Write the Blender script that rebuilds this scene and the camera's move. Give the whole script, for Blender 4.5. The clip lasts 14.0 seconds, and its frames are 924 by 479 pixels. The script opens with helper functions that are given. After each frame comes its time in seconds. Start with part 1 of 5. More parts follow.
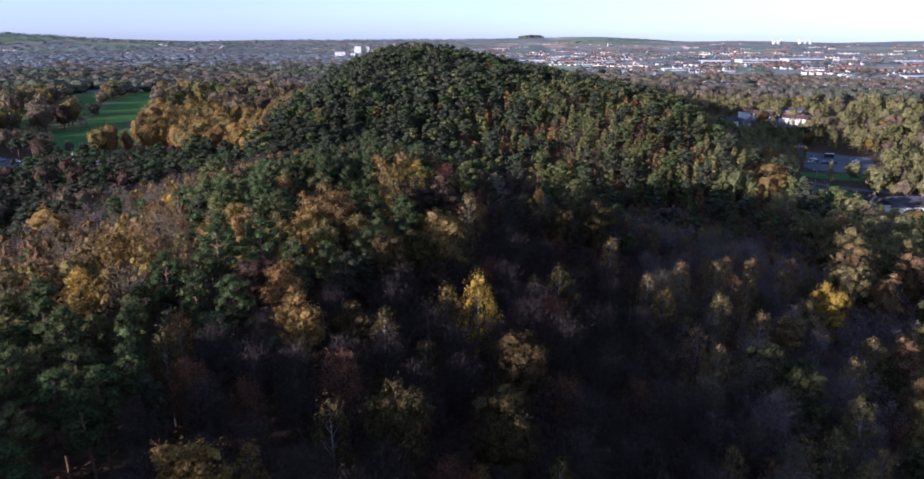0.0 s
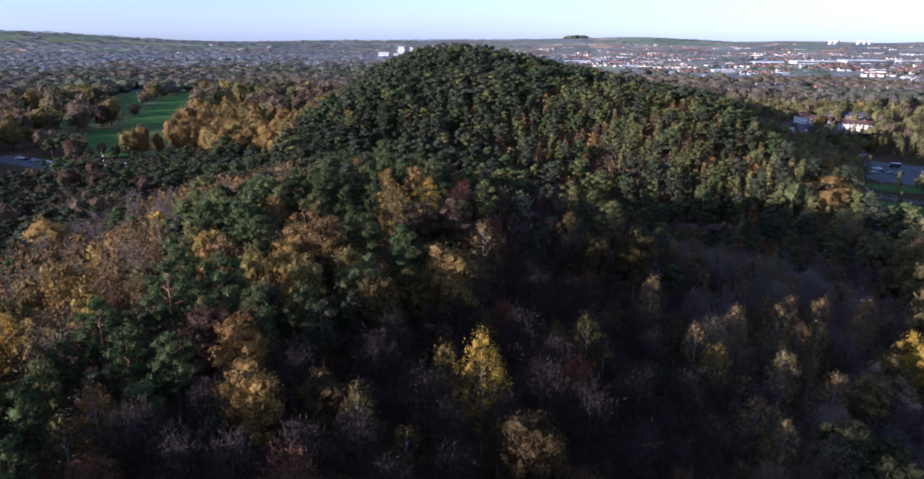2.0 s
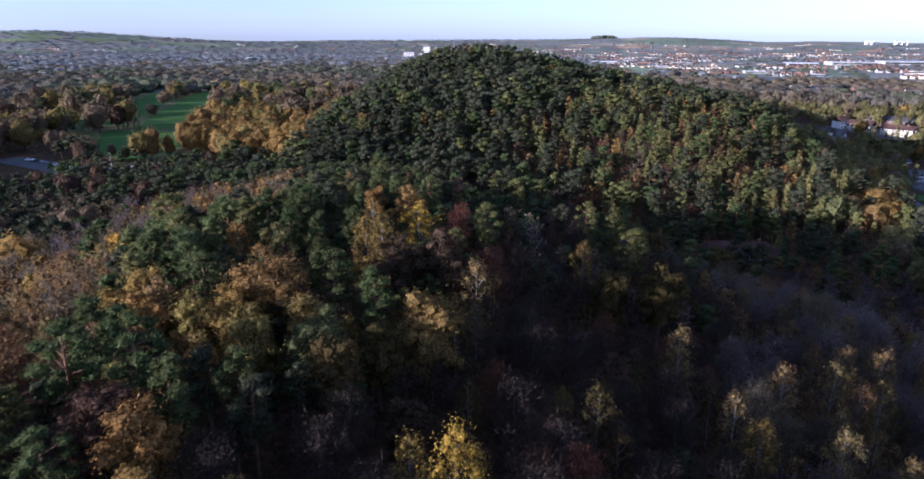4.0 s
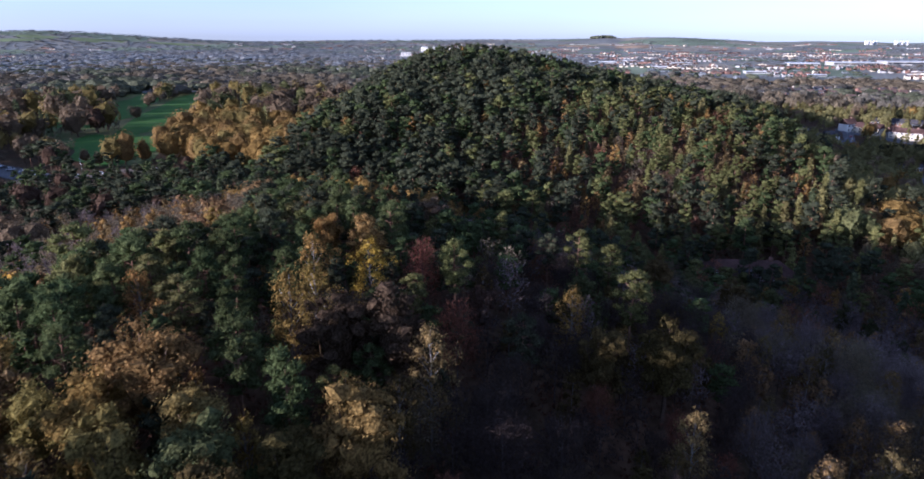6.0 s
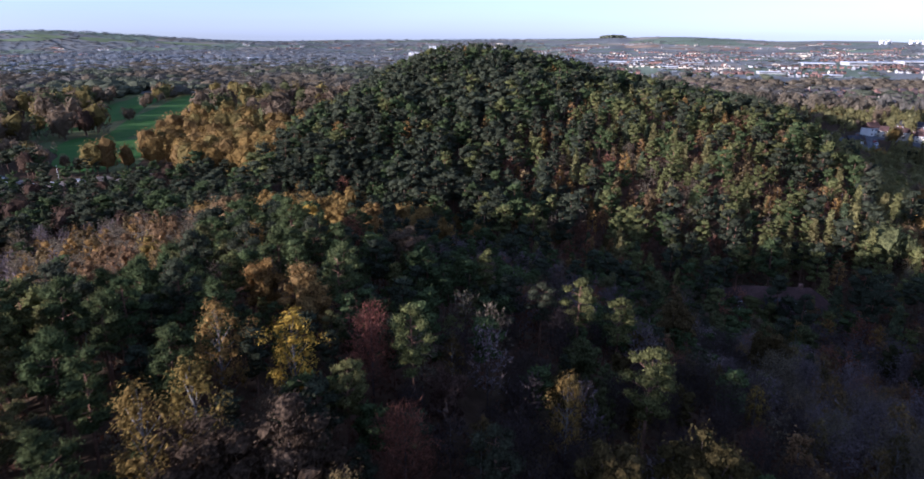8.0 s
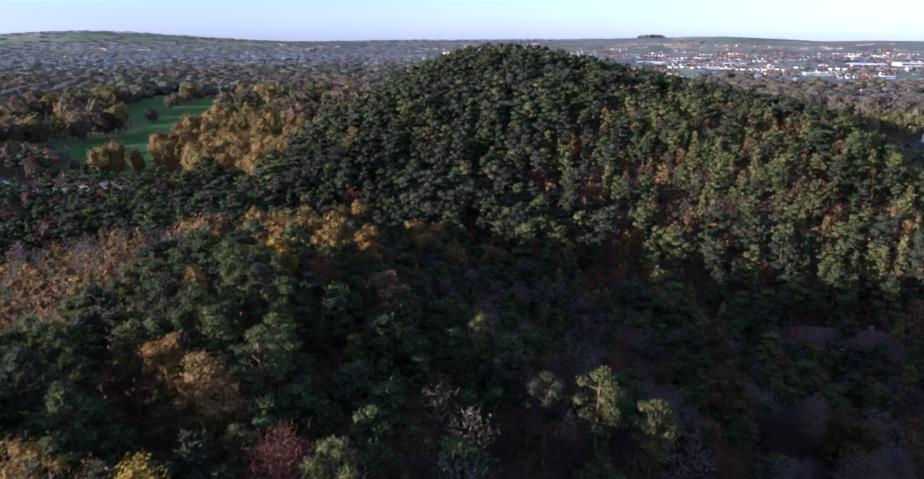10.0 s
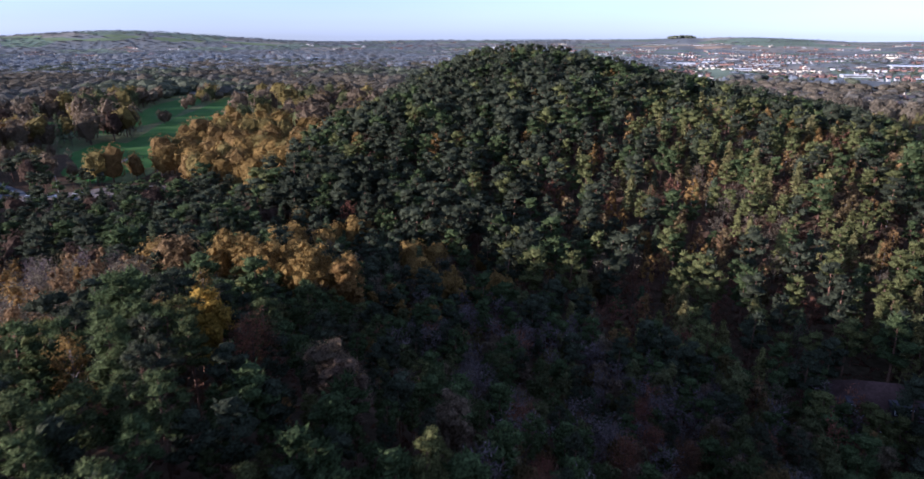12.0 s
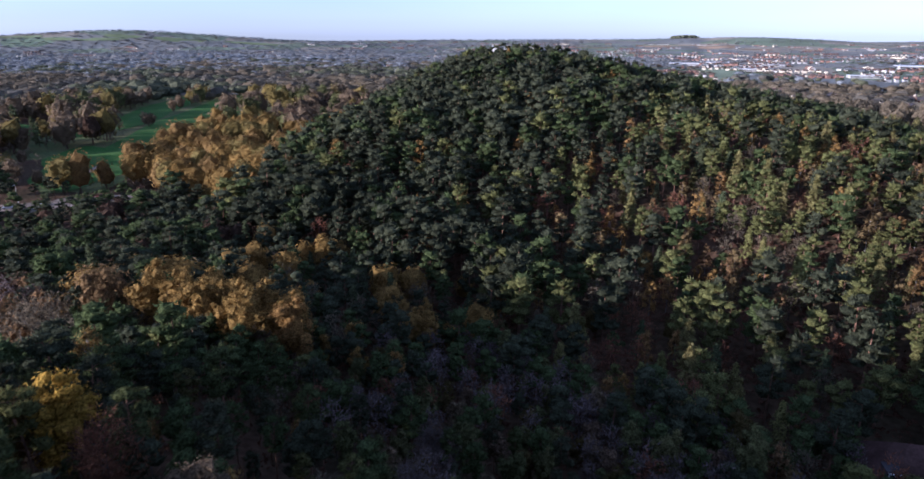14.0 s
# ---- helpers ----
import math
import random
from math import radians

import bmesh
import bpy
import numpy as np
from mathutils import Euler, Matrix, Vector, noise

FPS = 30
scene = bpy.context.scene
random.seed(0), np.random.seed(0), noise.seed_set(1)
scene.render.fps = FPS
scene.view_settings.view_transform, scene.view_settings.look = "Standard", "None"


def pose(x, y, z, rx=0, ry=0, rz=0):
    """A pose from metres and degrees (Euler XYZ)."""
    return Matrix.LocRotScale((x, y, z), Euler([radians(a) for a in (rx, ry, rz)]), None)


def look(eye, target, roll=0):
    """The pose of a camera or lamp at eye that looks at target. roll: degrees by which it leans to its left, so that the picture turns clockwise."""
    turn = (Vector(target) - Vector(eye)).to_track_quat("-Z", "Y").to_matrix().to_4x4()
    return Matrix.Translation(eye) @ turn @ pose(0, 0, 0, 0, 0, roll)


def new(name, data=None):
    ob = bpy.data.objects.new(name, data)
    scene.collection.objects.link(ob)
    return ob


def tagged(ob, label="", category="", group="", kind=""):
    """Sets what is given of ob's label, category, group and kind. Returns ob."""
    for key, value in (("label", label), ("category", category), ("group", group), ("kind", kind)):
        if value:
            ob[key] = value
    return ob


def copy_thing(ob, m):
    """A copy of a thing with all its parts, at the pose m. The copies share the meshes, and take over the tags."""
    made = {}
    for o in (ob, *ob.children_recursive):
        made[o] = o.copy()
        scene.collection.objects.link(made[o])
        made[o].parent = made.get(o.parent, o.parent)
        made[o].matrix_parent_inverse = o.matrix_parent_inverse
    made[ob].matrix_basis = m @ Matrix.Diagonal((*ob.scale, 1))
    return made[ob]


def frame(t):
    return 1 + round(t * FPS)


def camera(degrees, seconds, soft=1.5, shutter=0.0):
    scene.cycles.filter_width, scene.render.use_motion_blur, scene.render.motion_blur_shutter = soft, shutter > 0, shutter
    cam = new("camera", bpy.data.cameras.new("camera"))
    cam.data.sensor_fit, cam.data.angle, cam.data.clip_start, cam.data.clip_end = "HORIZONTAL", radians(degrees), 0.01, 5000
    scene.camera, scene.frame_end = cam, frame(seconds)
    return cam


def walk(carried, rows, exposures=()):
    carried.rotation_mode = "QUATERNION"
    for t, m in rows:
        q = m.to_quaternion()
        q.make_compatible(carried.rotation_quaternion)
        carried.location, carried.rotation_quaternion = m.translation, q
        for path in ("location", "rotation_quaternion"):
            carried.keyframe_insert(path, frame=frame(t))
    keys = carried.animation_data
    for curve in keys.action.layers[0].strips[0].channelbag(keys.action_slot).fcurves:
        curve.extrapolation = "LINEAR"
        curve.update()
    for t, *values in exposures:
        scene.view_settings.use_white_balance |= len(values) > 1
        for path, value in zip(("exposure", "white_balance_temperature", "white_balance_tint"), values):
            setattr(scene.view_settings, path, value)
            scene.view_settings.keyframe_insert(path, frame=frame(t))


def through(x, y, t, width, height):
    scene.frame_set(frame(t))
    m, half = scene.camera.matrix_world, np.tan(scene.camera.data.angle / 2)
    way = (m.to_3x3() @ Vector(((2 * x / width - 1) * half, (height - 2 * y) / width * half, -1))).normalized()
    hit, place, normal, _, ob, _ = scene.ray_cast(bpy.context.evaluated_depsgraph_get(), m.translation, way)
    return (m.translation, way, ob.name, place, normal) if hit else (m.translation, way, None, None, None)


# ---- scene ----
cam = camera(70.8, 14.0, 1.7, 0.4)
# seconds, place, heading, tilt, roll
PATH = [
    (0, -0.91, 5.16, 80.35, 7.73, -17.36, -0.00),
    (0.5, -0.46, 9.61, 80.33, 8.15, -17.36, -0.01),
    (1, -0.03, 13.82, 80.32, 9.63, -17.34, 0.01),
    (1.5, 0.37, 17.87, 80.31, 10.63, -17.35, 0.00),
    (2, 0.71, 21.84, 80.31, 11.50, -17.33, -0.02),
    (2.5, 1.00, 25.80, 80.31, 12.75, -17.33, 0.01),
    (3, 1.24, 29.82, 80.31, 13.91, -17.32, 0.03),
    (5.5, 1.58, 51.90, 80.26, 13.46, -17.34, 0.03),
    (6, 1.50, 56.81, 80.23, 13.69, -17.33, 0.02),
    (6.5, 1.40, 61.89, 80.20, 14.10, -17.34, 0.01),
    (7, 1.27, 67.11, 80.16, 14.33, -17.33, 0.00),
    (7.5, 1.12, 72.44, 80.12, 14.43, -17.36, 0.01),
    (8, 0.96, 77.86, 80.06, 14.50, -17.36, -0.00),
    (10.5, 0.05, 105.23, 79.76, 18.37, -17.33, -0.05),
    (11, -0.14, 110.55, 79.71, 18.99, -17.32, -0.01),
    (11.5, -0.34, 115.78, 79.65, 19.58, -17.35, 0.01),
    (12, -0.56, 120.90, 79.61, 19.86, -17.33, 0.04),
    (12.5, -0.81, 125.93, 79.58, 19.89, -17.35, 0.04),
    (13, -1.09, 130.89, 79.56, 19.95, -17.34, 0.05),
    (13.5, -1.42, 135.80, 79.55, 20.02, -17.37, 0.05),
    (14, -1.83, 140.74, 79.57, 20.09, -17.35, 0.06),
]
walk(cam, [(t, pose(x, y, z, 90 + tilt, 0, yaw) @ pose(0, 0, 0, 0, 0, roll)) for t, x, y, z, yaw, tilt, roll in PATH], exposures=[(0, 1.6, 4600, 27.5)])

# ---- light ----
SUN_TURN, SUN_HIGH = 220.0, 11.4  # the way to the sun on the plan (degrees from +x), and its height
world = bpy.data.worlds.new("world")
scene.world = world
world.use_nodes = True
wn = world.node_tree
sky = wn.nodes.new("ShaderNodeTexSky")
sky.sky_type, sky.sun_disc = "NISHITA", False
sky.sun_elevation, sky.sun_rotation = radians(SUN_HIGH), radians(90 - SUN_TURN)
sky.altitude, sky.air_density, sky.dust_density, sky.ozone_density = 200, 1.0, 0.45, 2.5
wn.nodes["Background"].inputs[1].default_value = 0.073
thin_cloud = wn.nodes.new("ShaderNodeHueSaturation")
thin_cloud.inputs["Saturation"].default_value = 0.47
wn.links.new(sky.outputs[0], thin_cloud.inputs["Color"])
way = wn.nodes.new("ShaderNodeTexCoord")
stretch = wn.nodes.new("ShaderNodeMapping")
stretch.inputs["Scale"].default_value = (1.2, 1.2, 9.0)
veil = wn.nodes.new("ShaderNodeTexNoise")
veil.inputs["Scale"].default_value, veil.inputs["Detail"].default_value = 2.2, 6
amount = wn.nodes.new("ShaderNodeMapRange")
amount.inputs["From Min"].default_value, amount.inputs["From Max"].default_value, amount.inputs["To Max"].default_value = 0.4, 0.75, 0.4
pale = wn.nodes.new("ShaderNodeMix")
pale.data_type = "RGBA"
white = wn.nodes.new("ShaderNodeHueSaturation")
white.inputs["Saturation"].default_value, white.inputs["Value"].default_value = 0.25, 1.12
wn.links.new(way.outputs["Generated"], stretch.inputs["Vector"])
wn.links.new(stretch.outputs[0], veil.inputs["Vector"])
wn.links.new(veil.outputs["Fac"], amount.inputs["Value"])
wn.links.new(amount.outputs[0], pale.inputs["Factor"])
wn.links.new(thin_cloud.outputs[0], white.inputs["Color"])
wn.links.new(thin_cloud.outputs[0], pale.inputs["A"])
wn.links.new(white.outputs[0], pale.inputs["B"])
wn.links.new(pale.outputs["Result"], wn.nodes["Background"].inputs[0])
sun = new("sun", bpy.data.lights.new("sun", "SUN"))
sun.data.energy, sun.data.angle, sun.data.color = 4.55, radians(0.8), (1.0, 0.80, 0.55)
sun_way = Vector((math.cos(radians(SUN_TURN)) * math.cos(radians(SUN_HIGH)), math.sin(radians(SUN_TURN)) * math.cos(radians(SUN_HIGH)), math.sin(radians(SUN_HIGH))))
sun.matrix_world = look(sun_way * 400, (0, 0, 0))
scene.view_settings.exposure = 0.0


# ---- the lie of the land ----
def bump(x, y, cx, cy, wx, wy, turn=0.0):
    c, s = math.cos(radians(turn)), math.sin(radians(turn))
    u, v = (x - cx) * c + (y - cy) * s, -(x - cx) * s + (y - cy) * c
    return np.exp(-((u / wx) ** 2) - (v / wy) ** 2)


def step(a, b, v):
    u = np.clip((v - a) / (b - a), 0, 1)
    return u * u * (3 - 2 * u)


def crest_x(y):
    """The line of the spur's crest on the plan."""
    return -35.9 + 0.190 * (y - 100) - 0.760 * np.clip(y - 150, 0, 200)


def spur(x, y):
    dx = x - crest_x(y)
    along = 23.1 + 15.2 * bump(0 * x, y, 0, 137, 1, np.where(y < 137, 122, 59))
    # the unseen end behind the start is lowered to let sun past
    along = along * (1 - step(143, 328, y)) * (0.6 + 0.4 * step(-80, 40, y))
    return along * np.exp(-((dx / np.where(dx < 0, 67, 92)) ** 2))


def hill(x, y):
    dx, dy = x + 107, y - 525
    r = np.sqrt((dx / np.where(dx < 0, 114, 306)) ** 2 + (dy / np.where(dy < 0, 268, 229)) ** 2 + 1e-9)
    shoulder = 22.2 * bump(x, y, 58, 369, np.where(x < 58, 91, 49), 96) + 6.5 * bump(x, y, -148, 360, 45, 32)
    return 42.2 * np.clip(1 - r**2.08, 0, 1) ** 2.14 + shoulder + 2.3 * np.exp(-np.hypot(dx, dy) / 51)


def ground(x, y):
    x, y = np.asarray(x, float), np.asarray(y, float)
    z = 16 - 10 * step(-130, 30, x) + 9 * step(470, 640, y) * step(-60, 60, x)
    # the rise at (-46, -12) is unseen, added to shade the near slope
    z = z + spur(x, y) + hill(x, y) + 20 * bump(x, y, -46, -12, 40, 40) + 5 * bump(x, y, -125, 145, 34, 34)
    z = z + 1.2 * np.sin(x * 0.021 + 1) * np.cos(y * 0.017)
    r = np.hypot(x, y)
    z = z + 6 * step(700, 1600, r) * np.sin(x * 0.0031) * np.cos(y * 0.0027 + 0.6)
    # distant country
    z = z + 29 * step(2900, 4700, r) * (1 + 0.25 * np.sin(x * 0.0019 + 1.3) + 0.12 * np.sin(x * 0.0053))
    z = z + 26 * bump(x, y, -150, 4450, 700, 420) + 16 * bump(x, y, -1500, 4300, 900, 350)
    z = z + 56 * bump(x, y, -2900, 2850, 560, 420, 35) + 20 * bump(x, y, -2100, 3100, 900, 420, 20)
    z = z + 14 * bump(x, y, -4200, 2500, 900, 600)
    return z


# ---- materials ----
def material(name, colour, rough=0.9, grain=0.0, scale=1.0, spread=0.25, through=0.0, metal=0.0, island=False, patches=None, mottle=0.0):
    """A surface with variation at two scales; through: light that passes leaves; patches: a second colour in broad stains; mottle: fine leafy relief."""
    m = bpy.data.materials.new(name)
    m.use_nodes = True
    nt = m.node_tree
    n, l = nt.nodes, nt.links
    bsdf = n["Principled BSDF"]
    bsdf.inputs["Roughness"].default_value = rough
    bsdf.inputs["Metallic"].default_value = metal
    bsdf.inputs["Specular IOR Level"].default_value = 0.03 if rough >= 0.75 else 0.4
    geo = n.new("ShaderNodeNewGeometry")
    fine = n.new("ShaderNodeTexNoise")
    fine.inputs["Scale"].default_value, fine.inputs["Detail"].default_value = scale, 4
    l.new(geo.outputs["Position"], fine.inputs["Vector"])
    broad = n.new("ShaderNodeTexNoise")
    broad.inputs["Scale"].default_value, broad.inputs["Detail"].default_value = scale * 0.09, 3
    l.new(geo.outputs["Position"], broad.inputs["Vector"])
    base = n.new("ShaderNodeMix")
    base.data_type = "RGBA"
    second = patches or tuple(c * 0.55 for c in colour)
    base.inputs["A"].default_value, base.inputs["B"].default_value = (*colour, 1), (*second, 1)
    ramp = n.new("ShaderNodeMapRange")
    ramp.inputs["From Min"].default_value, ramp.inputs["From Max"].default_value = 0.38, 0.62
    l.new(broad.outputs["Fac"], ramp.inputs["Value"])
    l.new(ramp.outputs[0], base.inputs["Factor"])
    hsv = n.new("ShaderNodeHueSaturation")
    l.new(base.outputs["Result"], hsv.inputs["Color"])
    value = n.new("ShaderNodeMapRange")
    value.inputs["To Min"].default_value, value.inputs["To Max"].default_value = 1 - spread, 1 + spread
    l.new(fine.outputs["Fac"], value.inputs["Value"])
    value.inputs["From Min"].default_value, value.inputs["From Max"].default_value = 0.3, 0.7
    out = value.outputs[0]
    if island:
        each = n.new("ShaderNodeMapRange")
        each.inputs["To Min"].default_value, each.inputs["To Max"].default_value = 1 - spread, 1 + spread
        l.new(geo.outputs["Random Per Island"], each.inputs["Value"])
        both = n.new("ShaderNodeMath")
        both.operation = "MULTIPLY"
        l.new(out, both.inputs[0])
        l.new(each.outputs[0], both.inputs[1])
        out = both.outputs[0]
        info = n.new("ShaderNodeObjectInfo")
        hue = n.new("ShaderNodeMapRange")
        hue.inputs["To Min"].default_value, hue.inputs["To Max"].default_value = 0.485, 0.515
        l.new(info.outputs["Random"], hue.inputs["Value"])
        l.new(hue.outputs[0], hsv.inputs["Hue"])
    if mottle:
        speck = n.new("ShaderNodeTexNoise")
        speck.inputs["Scale"].default_value, speck.inputs["Detail"].default_value = mottle, 3
        l.new(geo.outputs["Position"], speck.inputs["Vector"])
        sprig = n.new("ShaderNodeMapRange")
        sprig.inputs["From Min"].default_value, sprig.inputs["From Max"].default_value = 0.36, 0.64
        sprig.inputs["To Min"].default_value, sprig.inputs["To Max"].default_value = 0.4, 1.5
        l.new(speck.outputs["Fac"], sprig.inputs["Value"])
        fleck = n.new("ShaderNodeMath")
        fleck.operation = "MULTIPLY"
        l.new(out, fleck.inputs[0])
        l.new(sprig.outputs[0], fleck.inputs[1])
        out = fleck.outputs[0]
        relief = n.new("ShaderNodeBump")
        relief.inputs["Strength"].default_value, relief.inputs["Distance"].default_value = 0.8, 0.3
        l.new(speck.outputs["Fac"], relief.inputs["Height"])
        l.new(relief.outputs[0], bsdf.inputs["Normal"])
    l.new(out, hsv.inputs["Value"])
    l.new(hsv.outputs[0], bsdf.inputs["Base Color"])
    if grain:
        b = n.new("ShaderNodeBump")
        b.inputs["Strength"].default_value, b.inputs["Distance"].default_value = 0.6, grain
        l.new(fine.outputs["Fac"], b.inputs["Height"])
        l.new(b.outputs[0], bsdf.inputs["Normal"])
    if through:
        tr = n.new("ShaderNodeBsdfTranslucent")
        l.new(hsv.outputs[0], tr.inputs["Color"])
        mix = n.new("ShaderNodeMixShader")
        mix.inputs[0].default_value = through
        l.new(bsdf.outputs[0], mix.inputs[1])
        l.new(tr.outputs[0], mix.inputs[2])
        l.new(mix.outputs[0], n["Material Output"].inputs["Surface"])
    return m


def leaf(name, colour, second=None):
    colour = tuple(1.1 * c for c in colour)
    return material(name, colour, 0.9, 0, 0.35, 0.2, 0.42, island=True, patches=second or tuple(c * 0.7 for c in colour), mottle=4.0)


MATS = {
    "pine_a": leaf("pine_needles", (0.076, 0.092, 0.034)),
    "pine_b": leaf("pine_needles_dark", (0.061, 0.065, 0.037)),
    # olive needles, also used as a lighter copy for sunlit pines
    "pine_c": leaf("pine_needles_sunlit_olive", (0.128, 0.125, 0.043)),
    "cone_a": leaf("conifer_needles", (0.085, 0.100, 0.048)),
    "cone_b": leaf("conifer_needles_olive", (0.172, 0.158, 0.056)),
    "gold_a": leaf("leaves_gold", (0.235, 0.152, 0.044)),
    "gold_b": leaf("leaves_yellow", (0.37, 0.24, 0.038)),
    "rust_a": leaf("leaves_rust", (0.225, 0.145, 0.05)),
    "rust_b": leaf("leaves_brown", (0.165, 0.122, 0.074)),
    "olive_a": leaf("leaves_olive", (0.205, 0.158, 0.050)),
    "olive_c": leaf("leaves_olive_green", (0.185, 0.168, 0.066)),
    "olive_b": leaf("leaves_green", (0.115, 0.118, 0.046)),
    # birch twigs with shade put into the colour, for the spur's shaded side
    "twig_a": leaf("twigs_shade_dark", (0.060, 0.046, 0.039)),
    # the same twigs lightened, mainly where that shade came out too dark
    "twig_d": leaf("twigs_shade_lifted", (0.142, 0.113, 0.106)),
    "twig_b": leaf("twigs_brown", (0.136, 0.112, 0.072)),
    "twig_c": leaf("twigs_red", (0.18, 0.085, 0.048)),
    "bark": material("bark", (0.12, 0.085, 0.06), 0.95, 0.03, 6, 0.4),
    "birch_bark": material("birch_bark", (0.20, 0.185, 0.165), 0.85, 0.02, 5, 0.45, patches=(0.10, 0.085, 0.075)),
    # birch bark again, with shade painted in, for the leafless birches
    "shaded_bark": material("birch_bark_shaded", (0.085, 0.068, 0.06), 0.9, 0.02, 5, 0.4),
    "pine_bark": material("pine_bark", (0.17, 0.10, 0.065), 0.95, 0.03, 6, 0.35),
    "far_wood_a": leaf("far_woods_mauve", (0.148, 0.134, 0.105)),
    "far_wood_b": leaf("far_woods_rust", (0.172, 0.140, 0.092)),
    "far_wood_c": leaf("far_woods_green", (0.128, 0.134, 0.082)),
    # paled and blued base colours: air haze painted into the farthest woods
    "haze_tint_a": leaf("woods_haze_tint_grey", (0.245, 0.26, 0.268)),
    "haze_tint_b": leaf("woods_haze_tint_brown", (0.25, 0.25, 0.238)),
    # olive leaves darkened in the colour itself, for trees on shaded ground
    "dull_a": leaf("leaves_olive_shaded", (0.095, 0.072, 0.027)),
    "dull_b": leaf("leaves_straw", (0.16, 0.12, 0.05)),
    "moss": leaf("leaves_moss_green", (0.064, 0.066, 0.028)),
    "umber": leaf("leaves_umber", (0.085, 0.055, 0.036)),
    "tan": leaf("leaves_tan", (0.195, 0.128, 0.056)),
    "bracken": leaf("bracken", (0.11, 0.06, 0.036)),
}
NAMES = list(MATS)
M = {k: i for i, k in enumerate(NAMES)}
FLOOR = material("forest_floor", (0.08, 0.05, 0.03), 0.95, 0.15, 0.6, 0.45, patches=(0.055, 0.042, 0.024))


def field_material():
    """Far farmland: a patchwork of ploughed, stubble and grass fields."""
    m = material("farmland", (0.13, 0.12, 0.075), 0.95, 0, 0.004, 0.2)
    nt = m.node_tree
    geo = nt.nodes["Geometry"] if "Geometry" in nt.nodes else nt.nodes.new("ShaderNodeNewGeometry")
    cells = nt.nodes.new("ShaderNodeTexVoronoi")
    cells.inputs["Scale"].default_value = 0.0045
    nt.links.new(geo.outputs["Position"], cells.inputs["Vector"])
    ramp = nt.nodes.new("ShaderNodeValToRGB")
    ramp.color_ramp.interpolation = "CONSTANT"
    # field colours are paled and greyed to stand in for distance haze
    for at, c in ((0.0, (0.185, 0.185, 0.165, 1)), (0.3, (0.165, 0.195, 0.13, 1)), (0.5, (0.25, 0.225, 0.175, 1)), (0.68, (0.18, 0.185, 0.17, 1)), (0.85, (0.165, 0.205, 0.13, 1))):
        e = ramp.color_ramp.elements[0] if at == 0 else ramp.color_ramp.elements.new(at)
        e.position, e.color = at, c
    nt.links.new(cells.outputs["Color"], ramp.inputs["Fac"])
    nt.links.new(ramp.outputs["Color"], nt.nodes["Hue/Saturation/Value"].inputs["Color"])
    return m


FIELDS = field_material()
GRASS = material("mown_grass", (0.045, 0.105, 0.022), 0.9, 0.05, 0.8, 0.2, patches=(0.065, 0.12, 0.03))
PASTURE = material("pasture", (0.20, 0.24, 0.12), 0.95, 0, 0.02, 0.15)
ROUGH = material("rough_grass", (0.085, 0.11, 0.042), 0.95, 0.1, 0.5, 0.3, patches=(0.12, 0.115, 0.05))
ASPHALT = material("asphalt", (0.115, 0.118, 0.125), 0.85, 0.01, 1.5, 0.2, patches=(0.09, 0.092, 0.098))
GRAVEL = material("gravel", (0.24, 0.20, 0.165), 0.95, 0.03, 1.0, 0.25)
EARTH = material("bare_earth", (0.34, 0.25, 0.165), 0.95, 0.1, 0.05, 0.25)
WHITE = material("white_render", (0.78, 0.76, 0.72), 0.8, 0.005, 1.2, 0.08, patches=(0.68, 0.66, 0.61))
PALE = material("weathered_render", (0.43, 0.42, 0.40), 0.85, 0.005, 1.2, 0.12)
CREAM = material("cream_render", (0.62, 0.55, 0.42), 0.8, 0.005, 1.2, 0.1)
BRICK = material("red_brick", (0.22, 0.13, 0.10), 0.9, 0.01, 3.0, 0.2)
TILES = material("clay_tiles", (0.085, 0.052, 0.044), 0.9, 0.02, 2.5, 0.25)
ROOFS = material("mixed_roofs", (0.12, 0.085, 0.072), 0.9, 0.02, 0.08, 0.3)
SLATE = material("dark_roof", (0.075, 0.07, 0.075), 0.75, 0.02, 2.5, 0.25)
METAL = material("pale_metal_roof", (0.48, 0.50, 0.53), 0.5, 0, 0.05, 0.1, metal=0.2)
GLASS = material("window_glass", (0.03, 0.035, 0.045), 0.12, 0, 0.5, 0.1)
FRAME = material("white_frame", (0.8, 0.8, 0.78), 0.5, 0, 2, 0.05)
DEAD = material("dead_wood", (0.42, 0.37, 0.31), 0.9, 0.02, 4, 0.3)
RUBBER = material("tyre_rubber", (0.02, 0.02, 0.02), 0.9, 0, 5, 0.1)
STEEL = material("galvanised_steel", (0.4, 0.41, 0.42), 0.5, 0, 4, 0.15, metal=0.7)
PAINT = {k: material("car_paint_" + k, c, 0.3, 0, 2, 0.05) for k, c in (("white", (0.75, 0.76, 0.78)), ("silver", (0.42, 0.44, 0.46)), ("black", (0.02, 0.02, 0.024)), ("red", (0.32, 0.03, 0.025)), ("blue", (0.05, 0.09, 0.2)))}


# ---- shapes ----
def unit(v):
    return v / np.maximum(np.linalg.norm(v, axis=-1, keepdims=True), 1e-9)


